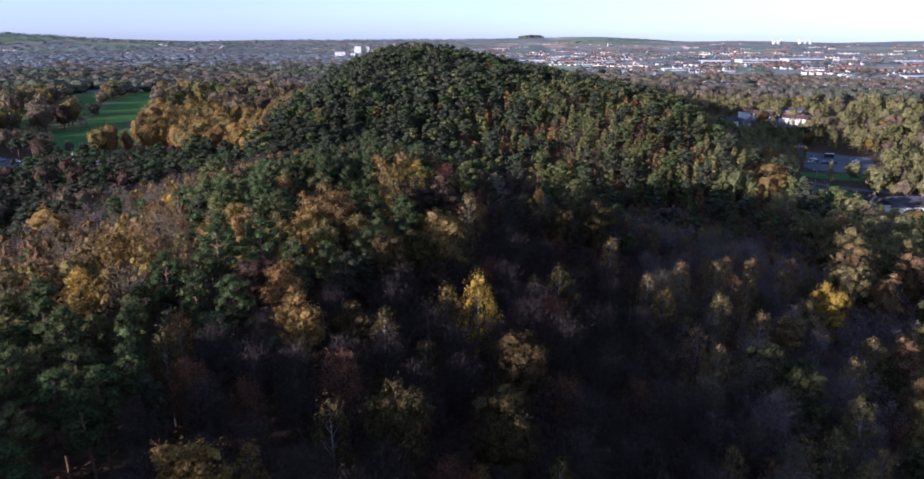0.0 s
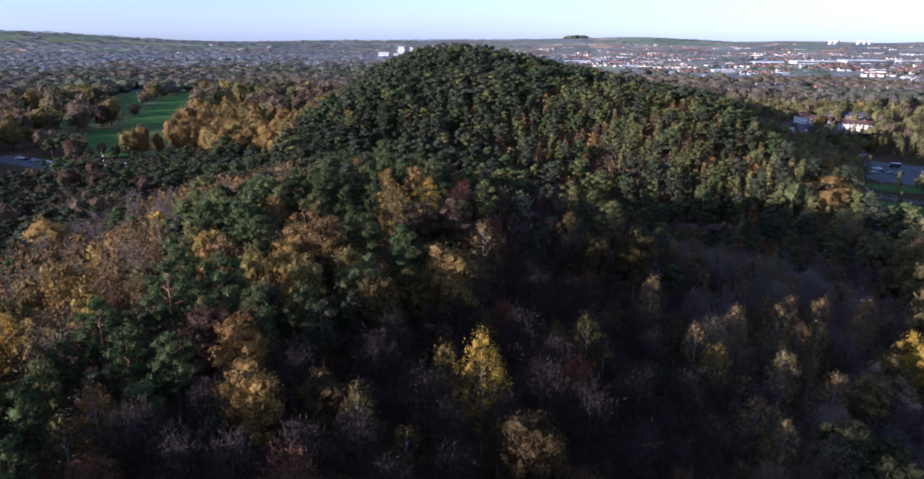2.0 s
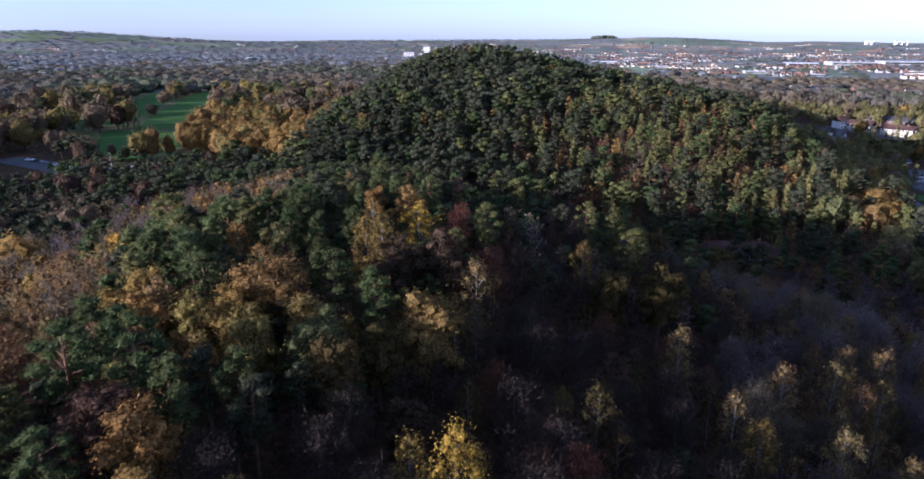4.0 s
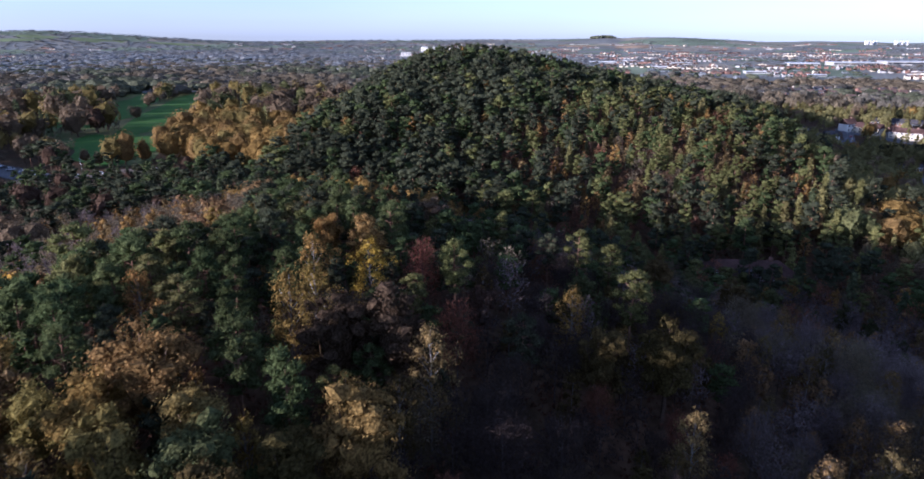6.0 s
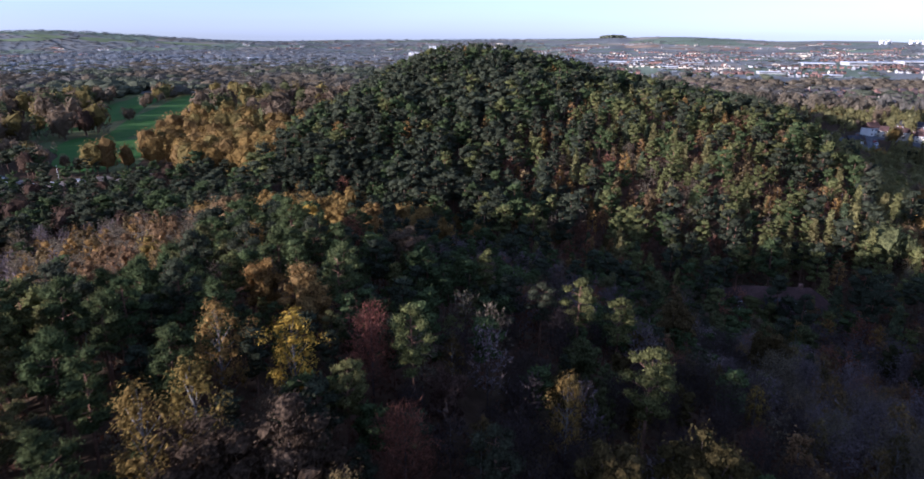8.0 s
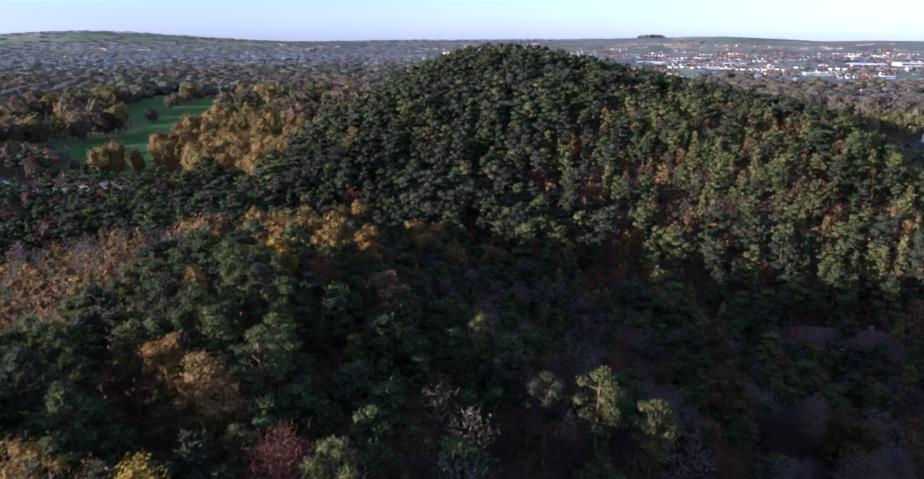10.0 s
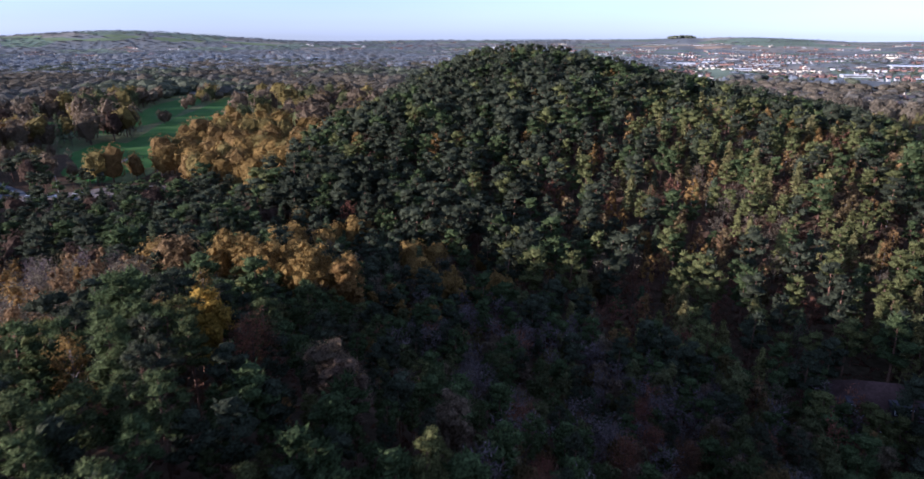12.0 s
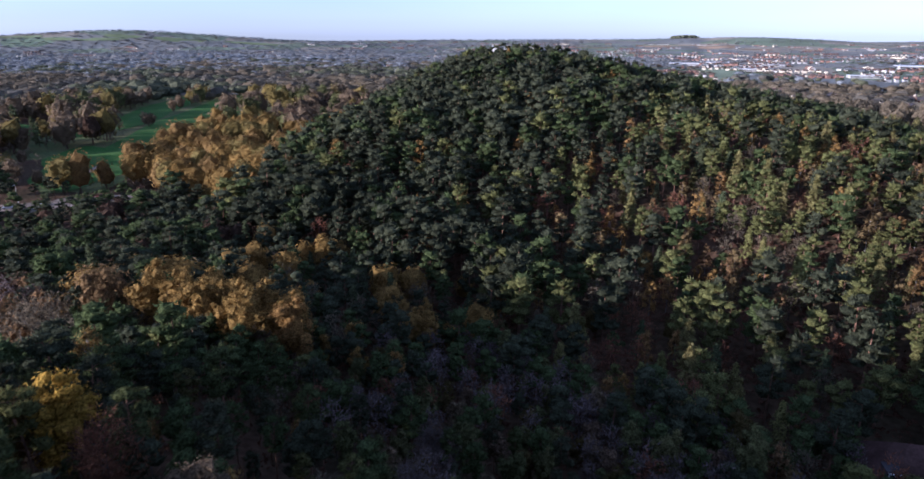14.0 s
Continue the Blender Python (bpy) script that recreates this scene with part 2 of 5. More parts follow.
def scales(rng, centre, normal, size, stretch=1.0, loose=0.5):
    """One leaf-clump triangle at each centre, facing roughly along its normal."""
    n = len(centre)
    nn = unit(normal + loose * rng.normal(size=(n, 3)))
    t = unit(np.cross(nn, rng.normal(size=(n, 3))))
    b = np.cross(nn, t)
    s = (size * rng.uniform(0.65, 1.35, n))[:, None]
    p = centre + s * t * 0.62 * stretch
    q = centre + s * (-0.38 * t * stretch + 0.5 / stretch * b)
    r = centre + s * (-0.38 * t * stretch - 0.5 / stretch * b)
    return np.stack([p, q, r], 1)


def stick(a, b, ra, rb, sides=5):
    """A tapered limb as triangles."""
    a, b = np.array(a, float), np.array(b, float)
    d = unit(b - a)
    u = unit(np.cross(d, [0.3, 0.9, 0.1]))
    v = np.cross(d, u)
    ang = np.arange(sides) * 2 * math.pi / sides
    ring = np.cos(ang)[:, None] * u + np.sin(ang)[:, None] * v
    lo, hi = a + ra * ring, b + rb * ring
    lo2, hi2 = np.roll(lo, -1, 0), np.roll(hi, -1, 0)
    return np.concatenate([np.stack([lo, lo2, hi2], 1), np.stack([lo, hi2, hi], 1)])


def puff(rng, c, r, flat, count, size, loose=0.5, low=-0.35):
    d = unit(rng.normal(size=(count * 3, 3)))
    d = d[d[:, 2] > low][:count]
    lump = 1 + 0.18 * np.sin(d[:, :1] * 5 + c[0] * 3) + 0.14 * np.sin(d[:, 1:2] * 6 + c[1] * 2)
    return scales(rng, c + d * lump * np.array([r, r, r * flat]) * rng.uniform(0.8, 1.0, (len(d), 1)), d + [0, 0, 0.25], size, 1.25, loose)


def tufts(rng, c, r, flat, count, size, low=-0.3, slim=0.3):
    """Needle tufts that stand out from a cushion."""
    d = unit(rng.normal(size=(count * 3, 3)))
    d = d[d[:, 2] > low][:count]
    root = c + d * np.array([r, r, r * flat]) * rng.uniform(0.55, 0.95, (len(d), 1))
    way = unit(d + [0, 0, 0.55] + 0.35 * rng.normal(size=d.shape))
    side = unit(np.cross(way, rng.normal(size=d.shape)))
    s = size * rng.uniform(0.7, 1.3, (len(d), 1))
    return np.stack([root - side * s * slim, root + side * s * slim, root + way * s * 1.15], 1)


def blob_faces(fine):
    """Corners and faces of a round lump: an icosahedron, once divided where fine."""
    g = (1 + math.sqrt(5)) / 2
    v = [(-1, g, 0), (1, g, 0), (-1, -g, 0), (1, -g, 0), (0, -1, g), (0, 1, g), (0, -1, -g), (0, 1, -g), (g, 0, -1), (g, 0, 1), (-g, 0, -1), (-g, 0, 1)]
    f = [(0, 11, 5), (0, 5, 1), (0, 1, 7), (0, 7, 10), (0, 10, 11), (1, 5, 9), (5, 11, 4), (11, 10, 2), (10, 7, 6), (7, 1, 8), (3, 9, 4), (3, 4, 2), (3, 2, 6), (3, 6, 8), (3, 8, 9), (4, 9, 5), (2, 4, 11), (6, 2, 10), (8, 6, 7), (9, 8, 1)]
    v = [unit(np.array(p, float)) for p in v]
    if fine:
        mids, out = {}, []
        def mid(i, j):
            k = (min(i, j), max(i, j))
            if k not in mids:
                v.append(unit(v[i] + v[j]))
                mids[k] = len(v) - 1
            return mids[k]
        for i, j, k in f:
            a, b, c = mid(i, j), mid(j, k), mid(k, i)
            out += [(i, a, c), (j, b, a), (k, c, b), (a, b, c)]
        f = out
    return np.array(v), np.array(f)


BLOBS = [blob_faces(True), blob_faces(False)]


def blob(rng, c, r, flat, fine=False, rough=0.2):
    """A lumpy cushion."""
    v, f = BLOBS[0 if fine else 1]
    spin = np.linalg.qr(rng.normal(size=(3, 3)))[0]
    v = v @ spin
    v = v * (1 + rough * rng.normal(size=(len(v), 1)).clip(-1.5, 1.5)) * np.array([r, r, r * flat])
    if np.linalg.det(spin) < 0:
        f = f[:, ::-1]
    return (v + c)[f]


def pine(rng, lod, h=14.0):
    """A Scots pine: a bare lower stem, crooked limbs and flat-topped cushions of needles."""
    puffs, spikes, shell, size = ((21, 84, 18, 0.23), (16, 54, 9, 0.32), (12, 16, 0, 0.5), (7, 7, 0, 0.85))[lod]
    wood, green = [], []
    lean = rng.normal(0, 0.03, 2) * h
    top = np.array([lean[0], lean[1], h * 0.92])
    bend = np.array([lean[0] * 0.3, lean[1] * 0.3, h * 0.5])
    wood += [stick((0, 0, -1), bend, 0.2, 0.15), stick(bend, top, 0.15, 0.05)]
    for i in range(puffs):
        f = (i + rng.uniform(0.2, 0.8)) / puffs
        z = h * ((0.47 + 0.47 * f) if lod < 2 else (0.4 + 0.54 * f))
        reach = h * (0.165, 0.16, 0.15, 0.14)[lod] * math.sqrt(max(0.04, 1 - (2 * f - 0.8) ** 2 * 0.6)) * rng.uniform(0.3, 1.12) * (0.5 if f > 0.92 else 1)
        a = i * 2.4 + rng.uniform(-0.5, 0.5)
        stem = bend + (top - bend) * np.clip((z - bend[2]) / (top[2] - bend[2]), 0, 1)
        c = np.array([stem[0] + reach * math.cos(a), stem[1] + reach * math.sin(a), z])
        if lod < 2:
            wood.append(stick((stem[0], stem[1], z - reach * 0.35), c, 0.07, 0.03, 3))
        wide = h * rng.uniform(0.062, 0.105) * (0.86, 0.95, 1.08, 1.3)[lod]
        green.append(blob(rng, c, wide * (0.72, 0.8, 0.92, 0.95)[lod], 0.6, False, 0.16))
        if shell:
            green.append(puff(rng, c, wide, 0.62, shell, size * h / 14, 0.4))
        green.append(tufts(rng, c, wide, 0.66, spikes, size * 1.35 * h / 14, -0.3, (0.16, 0.2, 0.3, 0.3)[lod]))
    return wood, green


def cone(rng, lod, h=13.0):
    """A conical conifer with tiers of drooping boughs."""
    tiers, each, size = ((15, 110, 0.48), (12, 48, 0.7), (10, 24, 1.0), (7, 11, 1.6))[lod]
    wood, green = [stick((0, 0, -1), (0, 0, h * 0.96), 0.2, 0.03)], []
    for i in range(tiers):
        f = (i + 0.5) / tiers
        z, w = h * (0.14 + 0.84 * f), h * 0.27 * (1 - f) ** 0.8 + 0.15
        k = each
        a = rng.uniform(0, 2 * math.pi, k)
        spikes = 0.72 + 0.28 * np.cos(a * 7 + i * 2.1) + rng.uniform(-0.12, 0.12, k)
        r = w * spikes * np.sqrt(rng.uniform(0.25, 1, k))
        p = np.stack([r * np.cos(a), r * np.sin(a), z + 0.045 * h * (1 - r / w) * 1.6 + rng.normal(0, 0.1, k)], 1)
        n = np.stack([np.cos(a) * 0.8, np.sin(a) * 0.8, 0.8 + 0 * a], 1)
        green.append(scales(rng, p, n, size * h / 13, 1.5, 0.4))
    return wood, green


def lobes(rng, d, knots, depth):
    """How far a billowing crown stands out along each direction d: rounded lobes with clefts between."""
    near = np.max(d @ knots.T, axis=1)
    return 1 - depth + depth * np.exp(-((np.arccos(np.clip(near, -1, 1)) / 0.42) ** 2) * 0.5) * 1.25


def leafing(rng, c, r, flat, count, size):
    """Small leaves in a loose, ragged billow."""
    d = unit(rng.normal(size=(count, 3)) + [0, 0, 0.15])
    lump = 1 + 0.22 * np.sin(d[:, :1] * 6 + c[0] * 5) + 0.18 * np.sin(d[:, 1:2] * 7 + c[1] * 4) * np.cos(d[:, 2:] * 5)
    return scales(rng, c + d * lump * [r, r, r * flat] * rng.uniform(0.5, 1.12, (count, 1)), d + [0, 0, 0.25], size * rng.uniform(0.6, 1.3, count), 1.35, 0.38)


def broadleaf(rng, lod, h=12.0):
    """A round-headed tree: forked limbs and a full, billowing crown of leaf clumps."""
    count, size, bumps = ((150, 0.14, 48), (62, 0.2, 40), (270, 0.68, 17), (110, 1.1, 12))[lod]
    wide = (0.25, 0.25, 0.4, 0.4)[lod]
    wood, green = [stick((0, 0, -1), (0, 0, h * 0.4), 0.28, 0.18)], []
    knots = unit(rng.normal(size=(bumps, 3)) + [0, 0, 0.25])
    low = 0.08 if lod > 1 else 0.0
    mid, span = np.array([0, 0, h * (0.54 - low)]), np.array([wide * h, wide * h * rng.uniform(0.72, 1.0), h * (0.43 + 0.3 * low)])
    v, f = BLOBS[0 if lod < 3 else 1]
    if lod < 2:
        # small ragged billows on forked limbs round a shaded core
        green.append((mid + v * (1 + 0.16 * rng.normal(size=(len(v), 1)).clip(-1.5, 1.5)) * span * 0.5)[f])
        for k in knots[knots[:, 2] > -0.8]:
            c = mid + k * span * rng.uniform(0.5, 0.92)
            r = h * rng.uniform(0.05, 0.105)
            if rng.random() < 0.3:
                wood.append(stick((0, 0, h * 0.3), c, 0.09, 0.03, 3))
            green.append(blob(rng, c, r * 0.6, 0.85, False, 0.3))
            green.append(leafing(rng, c, r * 1.08, 0.85, count, size * h / 12))
        return wood, green
    knots *= 1 - 0.04 * rng.random((bumps, 1))
    v = v * lobes(rng, v, knots, 0.55)[:, None] * (0.8, 0.86)[lod - 2]
    green.append((mid + v * span)[f])
    d = unit(rng.normal(size=(count * 2, 3)))
    d = d[d[:, 2] > -0.75][:count]
    p = mid + d * lobes(rng, d, knots, 0.55)[:, None] * span * rng.uniform((0.82, 0.86)[lod - 2], 0.98, (len(d), 1))
    green.append(scales(rng, p, d + [0, 0, 0.2], size * h / 12, 1.2, 0.28))
    return wood, green


def birch(rng, lod, h=11.0):
    """A birch in leaf: pale stem, rising limbs and an oval, ragged crown of small leaves."""
    limbs, each, size = ((26, 230, 0.1), (24, 120, 0.135), (11, 30, 0.42), (7, 15, 0.8))[lod]
    wood, green = [stick((0, 0, -1), (0, 0, h * 0.5), 0.12, 0.08), stick((0, 0, h * 0.5), (0.1, 0.1, h * 0.95), 0.08, 0.02, 4)], []
    for i in range(limbs):
        f = (i + 0.5) / limbs
        z = h * (0.26 + 0.64 * f)
        w = h * 0.135 * math.sqrt(max(0.06, 1 - (1.55 * f - 0.5) ** 2)) * rng.uniform(0.6, 1.15)
        a = i * 2.4 + rng.uniform(-0.4, 0.4)
        tip = np.array([w * math.cos(a), w * math.sin(a), z + h * 0.05])
        if lod < 2:
            wood.append(stick((0, 0, z - h * 0.08), tip, 0.04, 0.015, 3))
        r = h * rng.uniform(0.052, 0.085)
        if lod < 2:
            # sprays of leaf round a thin core, with looser ones hung below
            green.append(blob(rng, tip, r * 0.34, 1.15, False, 0.3))
            green.append(leafing(rng, tip, r * 0.95, 1.1, int(each * 0.64), size))
            green.append(leafing(rng, tip + (rng.normal(size=3) * [0.8, 0.8, 0.5] - [0, 0, 0.8]) * r, r * 0.62, 1.3, int(each * 0.36), size))
            continue
        green.append(blob(rng, tip, r * (0, 0, 0.75, 0.9)[lod], 1.0, False, 0.25))
        p = tip + rng.normal(size=(each, 3)) * np.array([r, r, r * 1.15]) * (0.62, 0.62, 0.7, 0.75)[lod]
        n = unit(p - np.array([0, 0, h * 0.55])) + [0, 0, 0.3]
        green.append(scales(rng, p, n, size, 1.3, 0.5))
    return wood, green


def bare(rng, lod, h=10.5):
    """A leafless birch: limbs and a haze of fine twigs."""
    limbs, each, width = ((26, 200, 0.019), (22, 105, 0.032), (10, 34, 0.11), (7, 16, 0.24))[lod]
    wood, green = [stick((0, 0, -1), (0, 0, h * 0.55), 0.11, 0.06), stick((0, 0, h * 0.55), (0.1, -0.1, h * 0.95), 0.06, 0.015, 4)], []
    for i in range(limbs):
        f = (i + 0.5) / limbs
        z = h * (0.2 + 0.62 * f)
        w = h * 0.2 * math.sqrt(max(0.05, 1 - (1.6 * f - 0.6) ** 2))
        a = i * 2.4 + rng.uniform(-0.4, 0.4)
        tip = np.array([w * math.cos(a), w * math.sin(a), z + h * 0.13])
        root = np.array([0, 0, z - h * 0.05])
        if lod < 2:
            wood.append(stick(root, tip, 0.022, 0.008, 3))
        foot = root + (tip - root) * np.sqrt(rng.uniform(0.12, 1.1, (each, 1))) + rng.normal(0, 0.5, (each, 3))
        way = unit(np.array([math.cos(a) * 0.5, math.sin(a) * 0.5, 0.7]) + rng.normal(0, 0.75, (each, 3)))
        long = rng.uniform(0.4, 1.0, (each, 1)) * h / 10.5
        side = unit(np.cross(way, rng.normal(size=(each, 3)))) * width
        green.append(np.stack([foot - side, foot + side, foot + way * long], 1))
    return wood, green


def tuft(rng, lod, h=1.6):
    """A clump of undergrowth."""
    k = (60, 44, 30, 8)[lod]
    d = rng.normal(size=(k, 3)) * [1.2, 1.2, 0.25] + [0, 0, 0.6]
    return [], [scales(rng, d, np.array([0, 0, 1.0]) + 0 * d, (0.28, 0.36, 0.45, 1.1)[lod], 1.2, 0.7)]


def clump(rng, lod, h=10.0):
    """A far-off tree: a few merged lumps."""
    n = 1
    lumps = [blob(rng, np.array([*(rng.normal(0, 0.22, 2) * h * (n > 1)), h * rng.uniform(0.36, 0.46)]), h * rng.uniform(0.6, 0.8) * (1, 1.12, 1.4, 2.4)[lod], (0.8, 0.55, 0.22, 0.1)[lod], lod < 1, 0.07) for k in range(n)]
    if lod < 3:
        lumps.append(puff(rng, np.array([0, 0, h * 0.42]), h * (0.74, 0.8, 1.0)[lod], (0.8, 0.57, 0.25)[lod], (46, 24, 10)[lod], h * (0.15, 0.2, 0.28)[lod], 0.22, -0.1))
    return [], lumps


KINDS = {"pine": (pine, 14.0), "cone": (cone, 13.0), "broadleaf": (broadleaf, 12.0), "birch": (birch, 11.0), "bare": (bare, 10.5), "tuft": (tuft, 1.6), "clump": (clump, 10.0)}
BARK = {"pine": "pine_bark", "cone": "bark", "broadleaf": "bark", "birch": "birch_bark", "bare": "shaded_bark", "tuft": "bark", "clump": "bark"}
VARIANTS = 5
TEMPLATES = {}


def template(kind, lod, variant):
    key = (kind, lod, variant)
    if key not in TEMPLATES:
        rng = np.random.default_rng(1000 * lod + 17 * variant + sum(map(ord, kind)))
        wood, green = KINDS[kind][0](rng, lod)
        TEMPLATES[key] = (np.concatenate(wood) if wood else np.zeros((0, 3, 3)), np.concatenate(green))
    return TEMPLATES[key]


def soup(name, tris, mats, slots):
    """A mesh of loose triangles."""
    me = bpy.data.meshes.new(name)
    n = len(tris)
    me.vertices.add(3 * n)
    me.vertices.foreach_set("co", np.ascontiguousarray(tris, np.float32).ravel())
    me.loops.add(3 * n)
    me.loops.foreach_set("vertex_index", np.arange(3 * n, dtype=np.int32))
    me.polygons.add(n)
    me.polygons.foreach_set("loop_start", np.arange(0, 3 * n, 3, dtype=np.int32))
    for s in slots:
        me.materials.append(s)
    me.polygons.foreach_set("material_index", np.ascontiguousarray(mats, np.int32))
    me.update(calc_edges=True)
    return me


def mesh_of(name, verts, faces, mats, which=None):
    me = bpy.data.meshes.new(name)
    me.from_pydata([tuple(v) for v in verts], [], [tuple(f) for f in faces])
    for m in mats:
        me.materials.append(m)
    if which is not None:
        me.polygons.foreach_set("material_index", np.array(which, np.int32))
    me.update()
    return me


# ---- ground ----
def axis(lo, a, b, hi, fine, grow):
    mid = list(np.arange(a, b + 0.1, fine))
    out, s, v = [], fine, b
    while v < hi:
        s *= grow
        v += s
        out.append(min(v, hi))
    back, s, v = [], fine, a
    while v > lo:
        s *= grow
        v -= s
        back.append(max(v, lo))
    return np.array(back[::-1] + mid + out)


gx, gy = axis(-6500, -420, 300, 6500, 7.0, 1.07), axis(-1500, -60, 760, 6000, 7.0, 1.07)
GX, GY = np.meshgrid(gx, gy)
GZ = ground(GX, GY)
w = len(gx)
quads = [(j * w + i, j * w + i + 1, (j + 1) * w + i + 1, (j + 1) * w + i) for j in range(len(gy) - 1) for i in range(w - 1)]
mid_r = np.array([math.hypot(GX.flat[q[0]], GY.flat[q[0]]) for q in quads])
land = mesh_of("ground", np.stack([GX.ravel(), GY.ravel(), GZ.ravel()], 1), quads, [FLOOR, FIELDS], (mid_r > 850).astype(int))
land.polygons.foreach_set("use_smooth", np.ones(len(land.polygons), bool))
tagged(new("ground", land), "wooded hilly ground of brown leaf litter", "ground", kind="structure")


# ---- clearings: lawns, car parks and roads ----
CLEAR = []  # cx, cy, half length, half width, turn


def lane(x0, y0, x1, y1, half, extra=0.0):
    """A strip between two points as a rounded patch."""
    return ((x0 + x1) / 2, (y0 + y1) / 2, math.hypot(x1 - x0, y1 - y0) / 2 + extra, half, math.degrees(math.atan2(y1 - y0, x1 - x0)))


def sheet(name, patch, m, label, category, lift=0.12, ragged=0.06, square=3.0, margin=3.0, trees=False):
    """Lays a thin surface with a soft-cornered outline over the ground and keeps trees off it."""
    cx, cy, a, b, turn = patch
    if not trees:
        CLEAR.append((cx, cy, a + margin, b + margin, turn))
    c, s = math.cos(radians(turn)), math.sin(radians(turn))
    rings, spokes = max(4, int(a / 7)), 48
    verts, faces = [(0.0, 0.0)], []
    for k in range(1, rings + 1):
        for j in range(spokes):
            t = 2 * math.pi * j / spokes
            edge = (abs(math.cos(t)) ** square + abs(math.sin(t)) ** square) ** (-1 / square)
            edge *= 1 + ragged * math.sin(3 * t + cx) + 0.6 * ragged * math.sin(7 * t + cy)
            verts.append((a * k / rings * edge * math.cos(t), b * k / rings * edge * math.sin(t)))
    for j in range(spokes):
        q = (j + 1) % spokes
        faces.append((0, 1 + j, 1 + q))
        for k in range(1, rings):
            faces.append((1 + (k - 1) * spokes + j, 1 + k * spokes + j, 1 + k * spokes + q, 1 + (k - 1) * spokes + q))
    uv = np.array(verts)
    x, y = cx + uv[:, 0] * c - uv[:, 1] * s, cy + uv[:, 0] * s + uv[:, 1] * c
    me = mesh_of(name, np.stack([x, y, ground(x, y) + lift], 1), faces, [m])
    return tagged(new(name, me), label, category, kind="structure")


sheet("rough_grass", lane(-258, 345, -300, 410, 22, 14), ROUGH, "rough tawny grass beside the fairways", "grass", 0.1, trees=True)
sheet("rough_grass", lane(-330, 440, -490, 720, 90, 40), ROUGH, "rough tawny grass between the fairways", "grass", 0.1, trees=True)
sheet("fairway", lane(-396, 500, -528, 715, 18, 6), GRASS, "mown green golf fairway between autumn trees", "fairway", 0.3, 0.12, 2.3, 5)
sheet("fairway", lane(-318, 432, -474, 738, 23, 8), GRASS, "mown green golf fairway between autumn trees", "fairway", 0.34, 0.12, 2.3, 5)
sheet("fairway", (-296, 388, 62, 25, 132), GRASS, "mown green golf green and lawn beside the path", "fairway", 0.4, 0.12, 2.3, 4)
sheet("fairway", lane(-500, 474, -390, 462, 17, 4), GRASS, "mown green golf fairway between autumn trees", "fairway", 0.3, 0.14, 2.3, 3)
sheet("fairway", (-368, 700, 16, 30, 20), GRASS, "mown green golf fairway between autumn trees", "fairway", 0.3, 0.14, 2.3, 3)
sheet("rough_grass", (-318, 552, 20, 26, 30), ROUGH, "rough tawny grass above the fairway", "grass", 0.32, 0.1)
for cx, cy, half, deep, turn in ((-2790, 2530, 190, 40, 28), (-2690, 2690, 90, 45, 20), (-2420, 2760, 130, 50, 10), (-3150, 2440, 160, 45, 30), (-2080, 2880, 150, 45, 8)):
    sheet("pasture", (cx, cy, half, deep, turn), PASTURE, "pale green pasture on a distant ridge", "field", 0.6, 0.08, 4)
for cx, cy, half, deep in ((-90, 3700, 260, 130), (-520, 3380, 120, 60), (300, 3500, 150, 50)):
    sheet("bare_field", (cx, cy, half, deep, 5), EARTH, "distant brown ploughed field below a knoll", "field", 0.6, 0.08, 4)
sheet("footpath", lane(-262, 347, -284, 382, 1.3), GRAVEL, "pale gravel footpath across the lawn", "path", 0.5, 0.0, 8)
sheet("car_park", lane(-266, 292, -216, 334, 5.5, 3), GRAVEL, "worn gravel car park among trees", "car park", 0.3, 0.02, 6)
sheet("car_park", lane(-322, 320, -262, 301, 8, 2), ASPHALT, "dark asphalt car park below autumn trees", "car park", 0.24, 0.02, 6)
sheet("car_park", lane(-236, 318, -216, 332, 9, 2), GRAVEL, "worn gravel end of the car park", "car park", 0.42, 0.05, 4)
sheet("car_park", lane(166, 402, 184, 456, 20, 2), ASPHALT, "grey asphalt car park beside woods", "car park", 0.2, 0.01, 8)
sheet("lawn", lane(140, 384, 172, 388, 9, 4), GRASS, "green lawn between road and car park", "lawn", 0.2, 0.04)
sheet("road", lane(112, 284, 134, 372, 4, 2), ASPHALT, "grey asphalt road beside woods", "road", 0.25, 0.0, 10)
sheet("road", lane(126, 362, 176, 348, 4, 2), ASPHALT, "grey asphalt side road", "road", 0.3, 0.0, 10)
sheet("lawn", lane(128, 340, 150, 336, 11, 2), GRASS, "grass verge beside the road", "lawn", 0.18, 0.04)
sheet("forecourt", lane(132, 308, 176, 318, 15, 2), ASPHALT, "dark asphalt forecourt round a building", "forecourt", 0.16, 0.02, 6)
sheet("car_park", lane(118, 560, 138, 524, 15, 4), ASPHALT, "grey asphalt car park by houses", "car park", 0.2, 0.02, 6)
sheet("road", lane(144, 514, 162, 588, 3.5, 4), ASPHALT, "grey asphalt cul-de-sac", "road", 0.28, 0.0, 10)
sheet("lawn", lane(126, 502, 154, 497, 10, 2), GRASS, "green lawn below houses", "lawn", 0.2, 0.05)
sheet("yard", lane(160, 590, 202, 560, 16, 4), ASPHALT, "paved yard round a terrace of houses", "yard", 0.14, 0.02, 6)
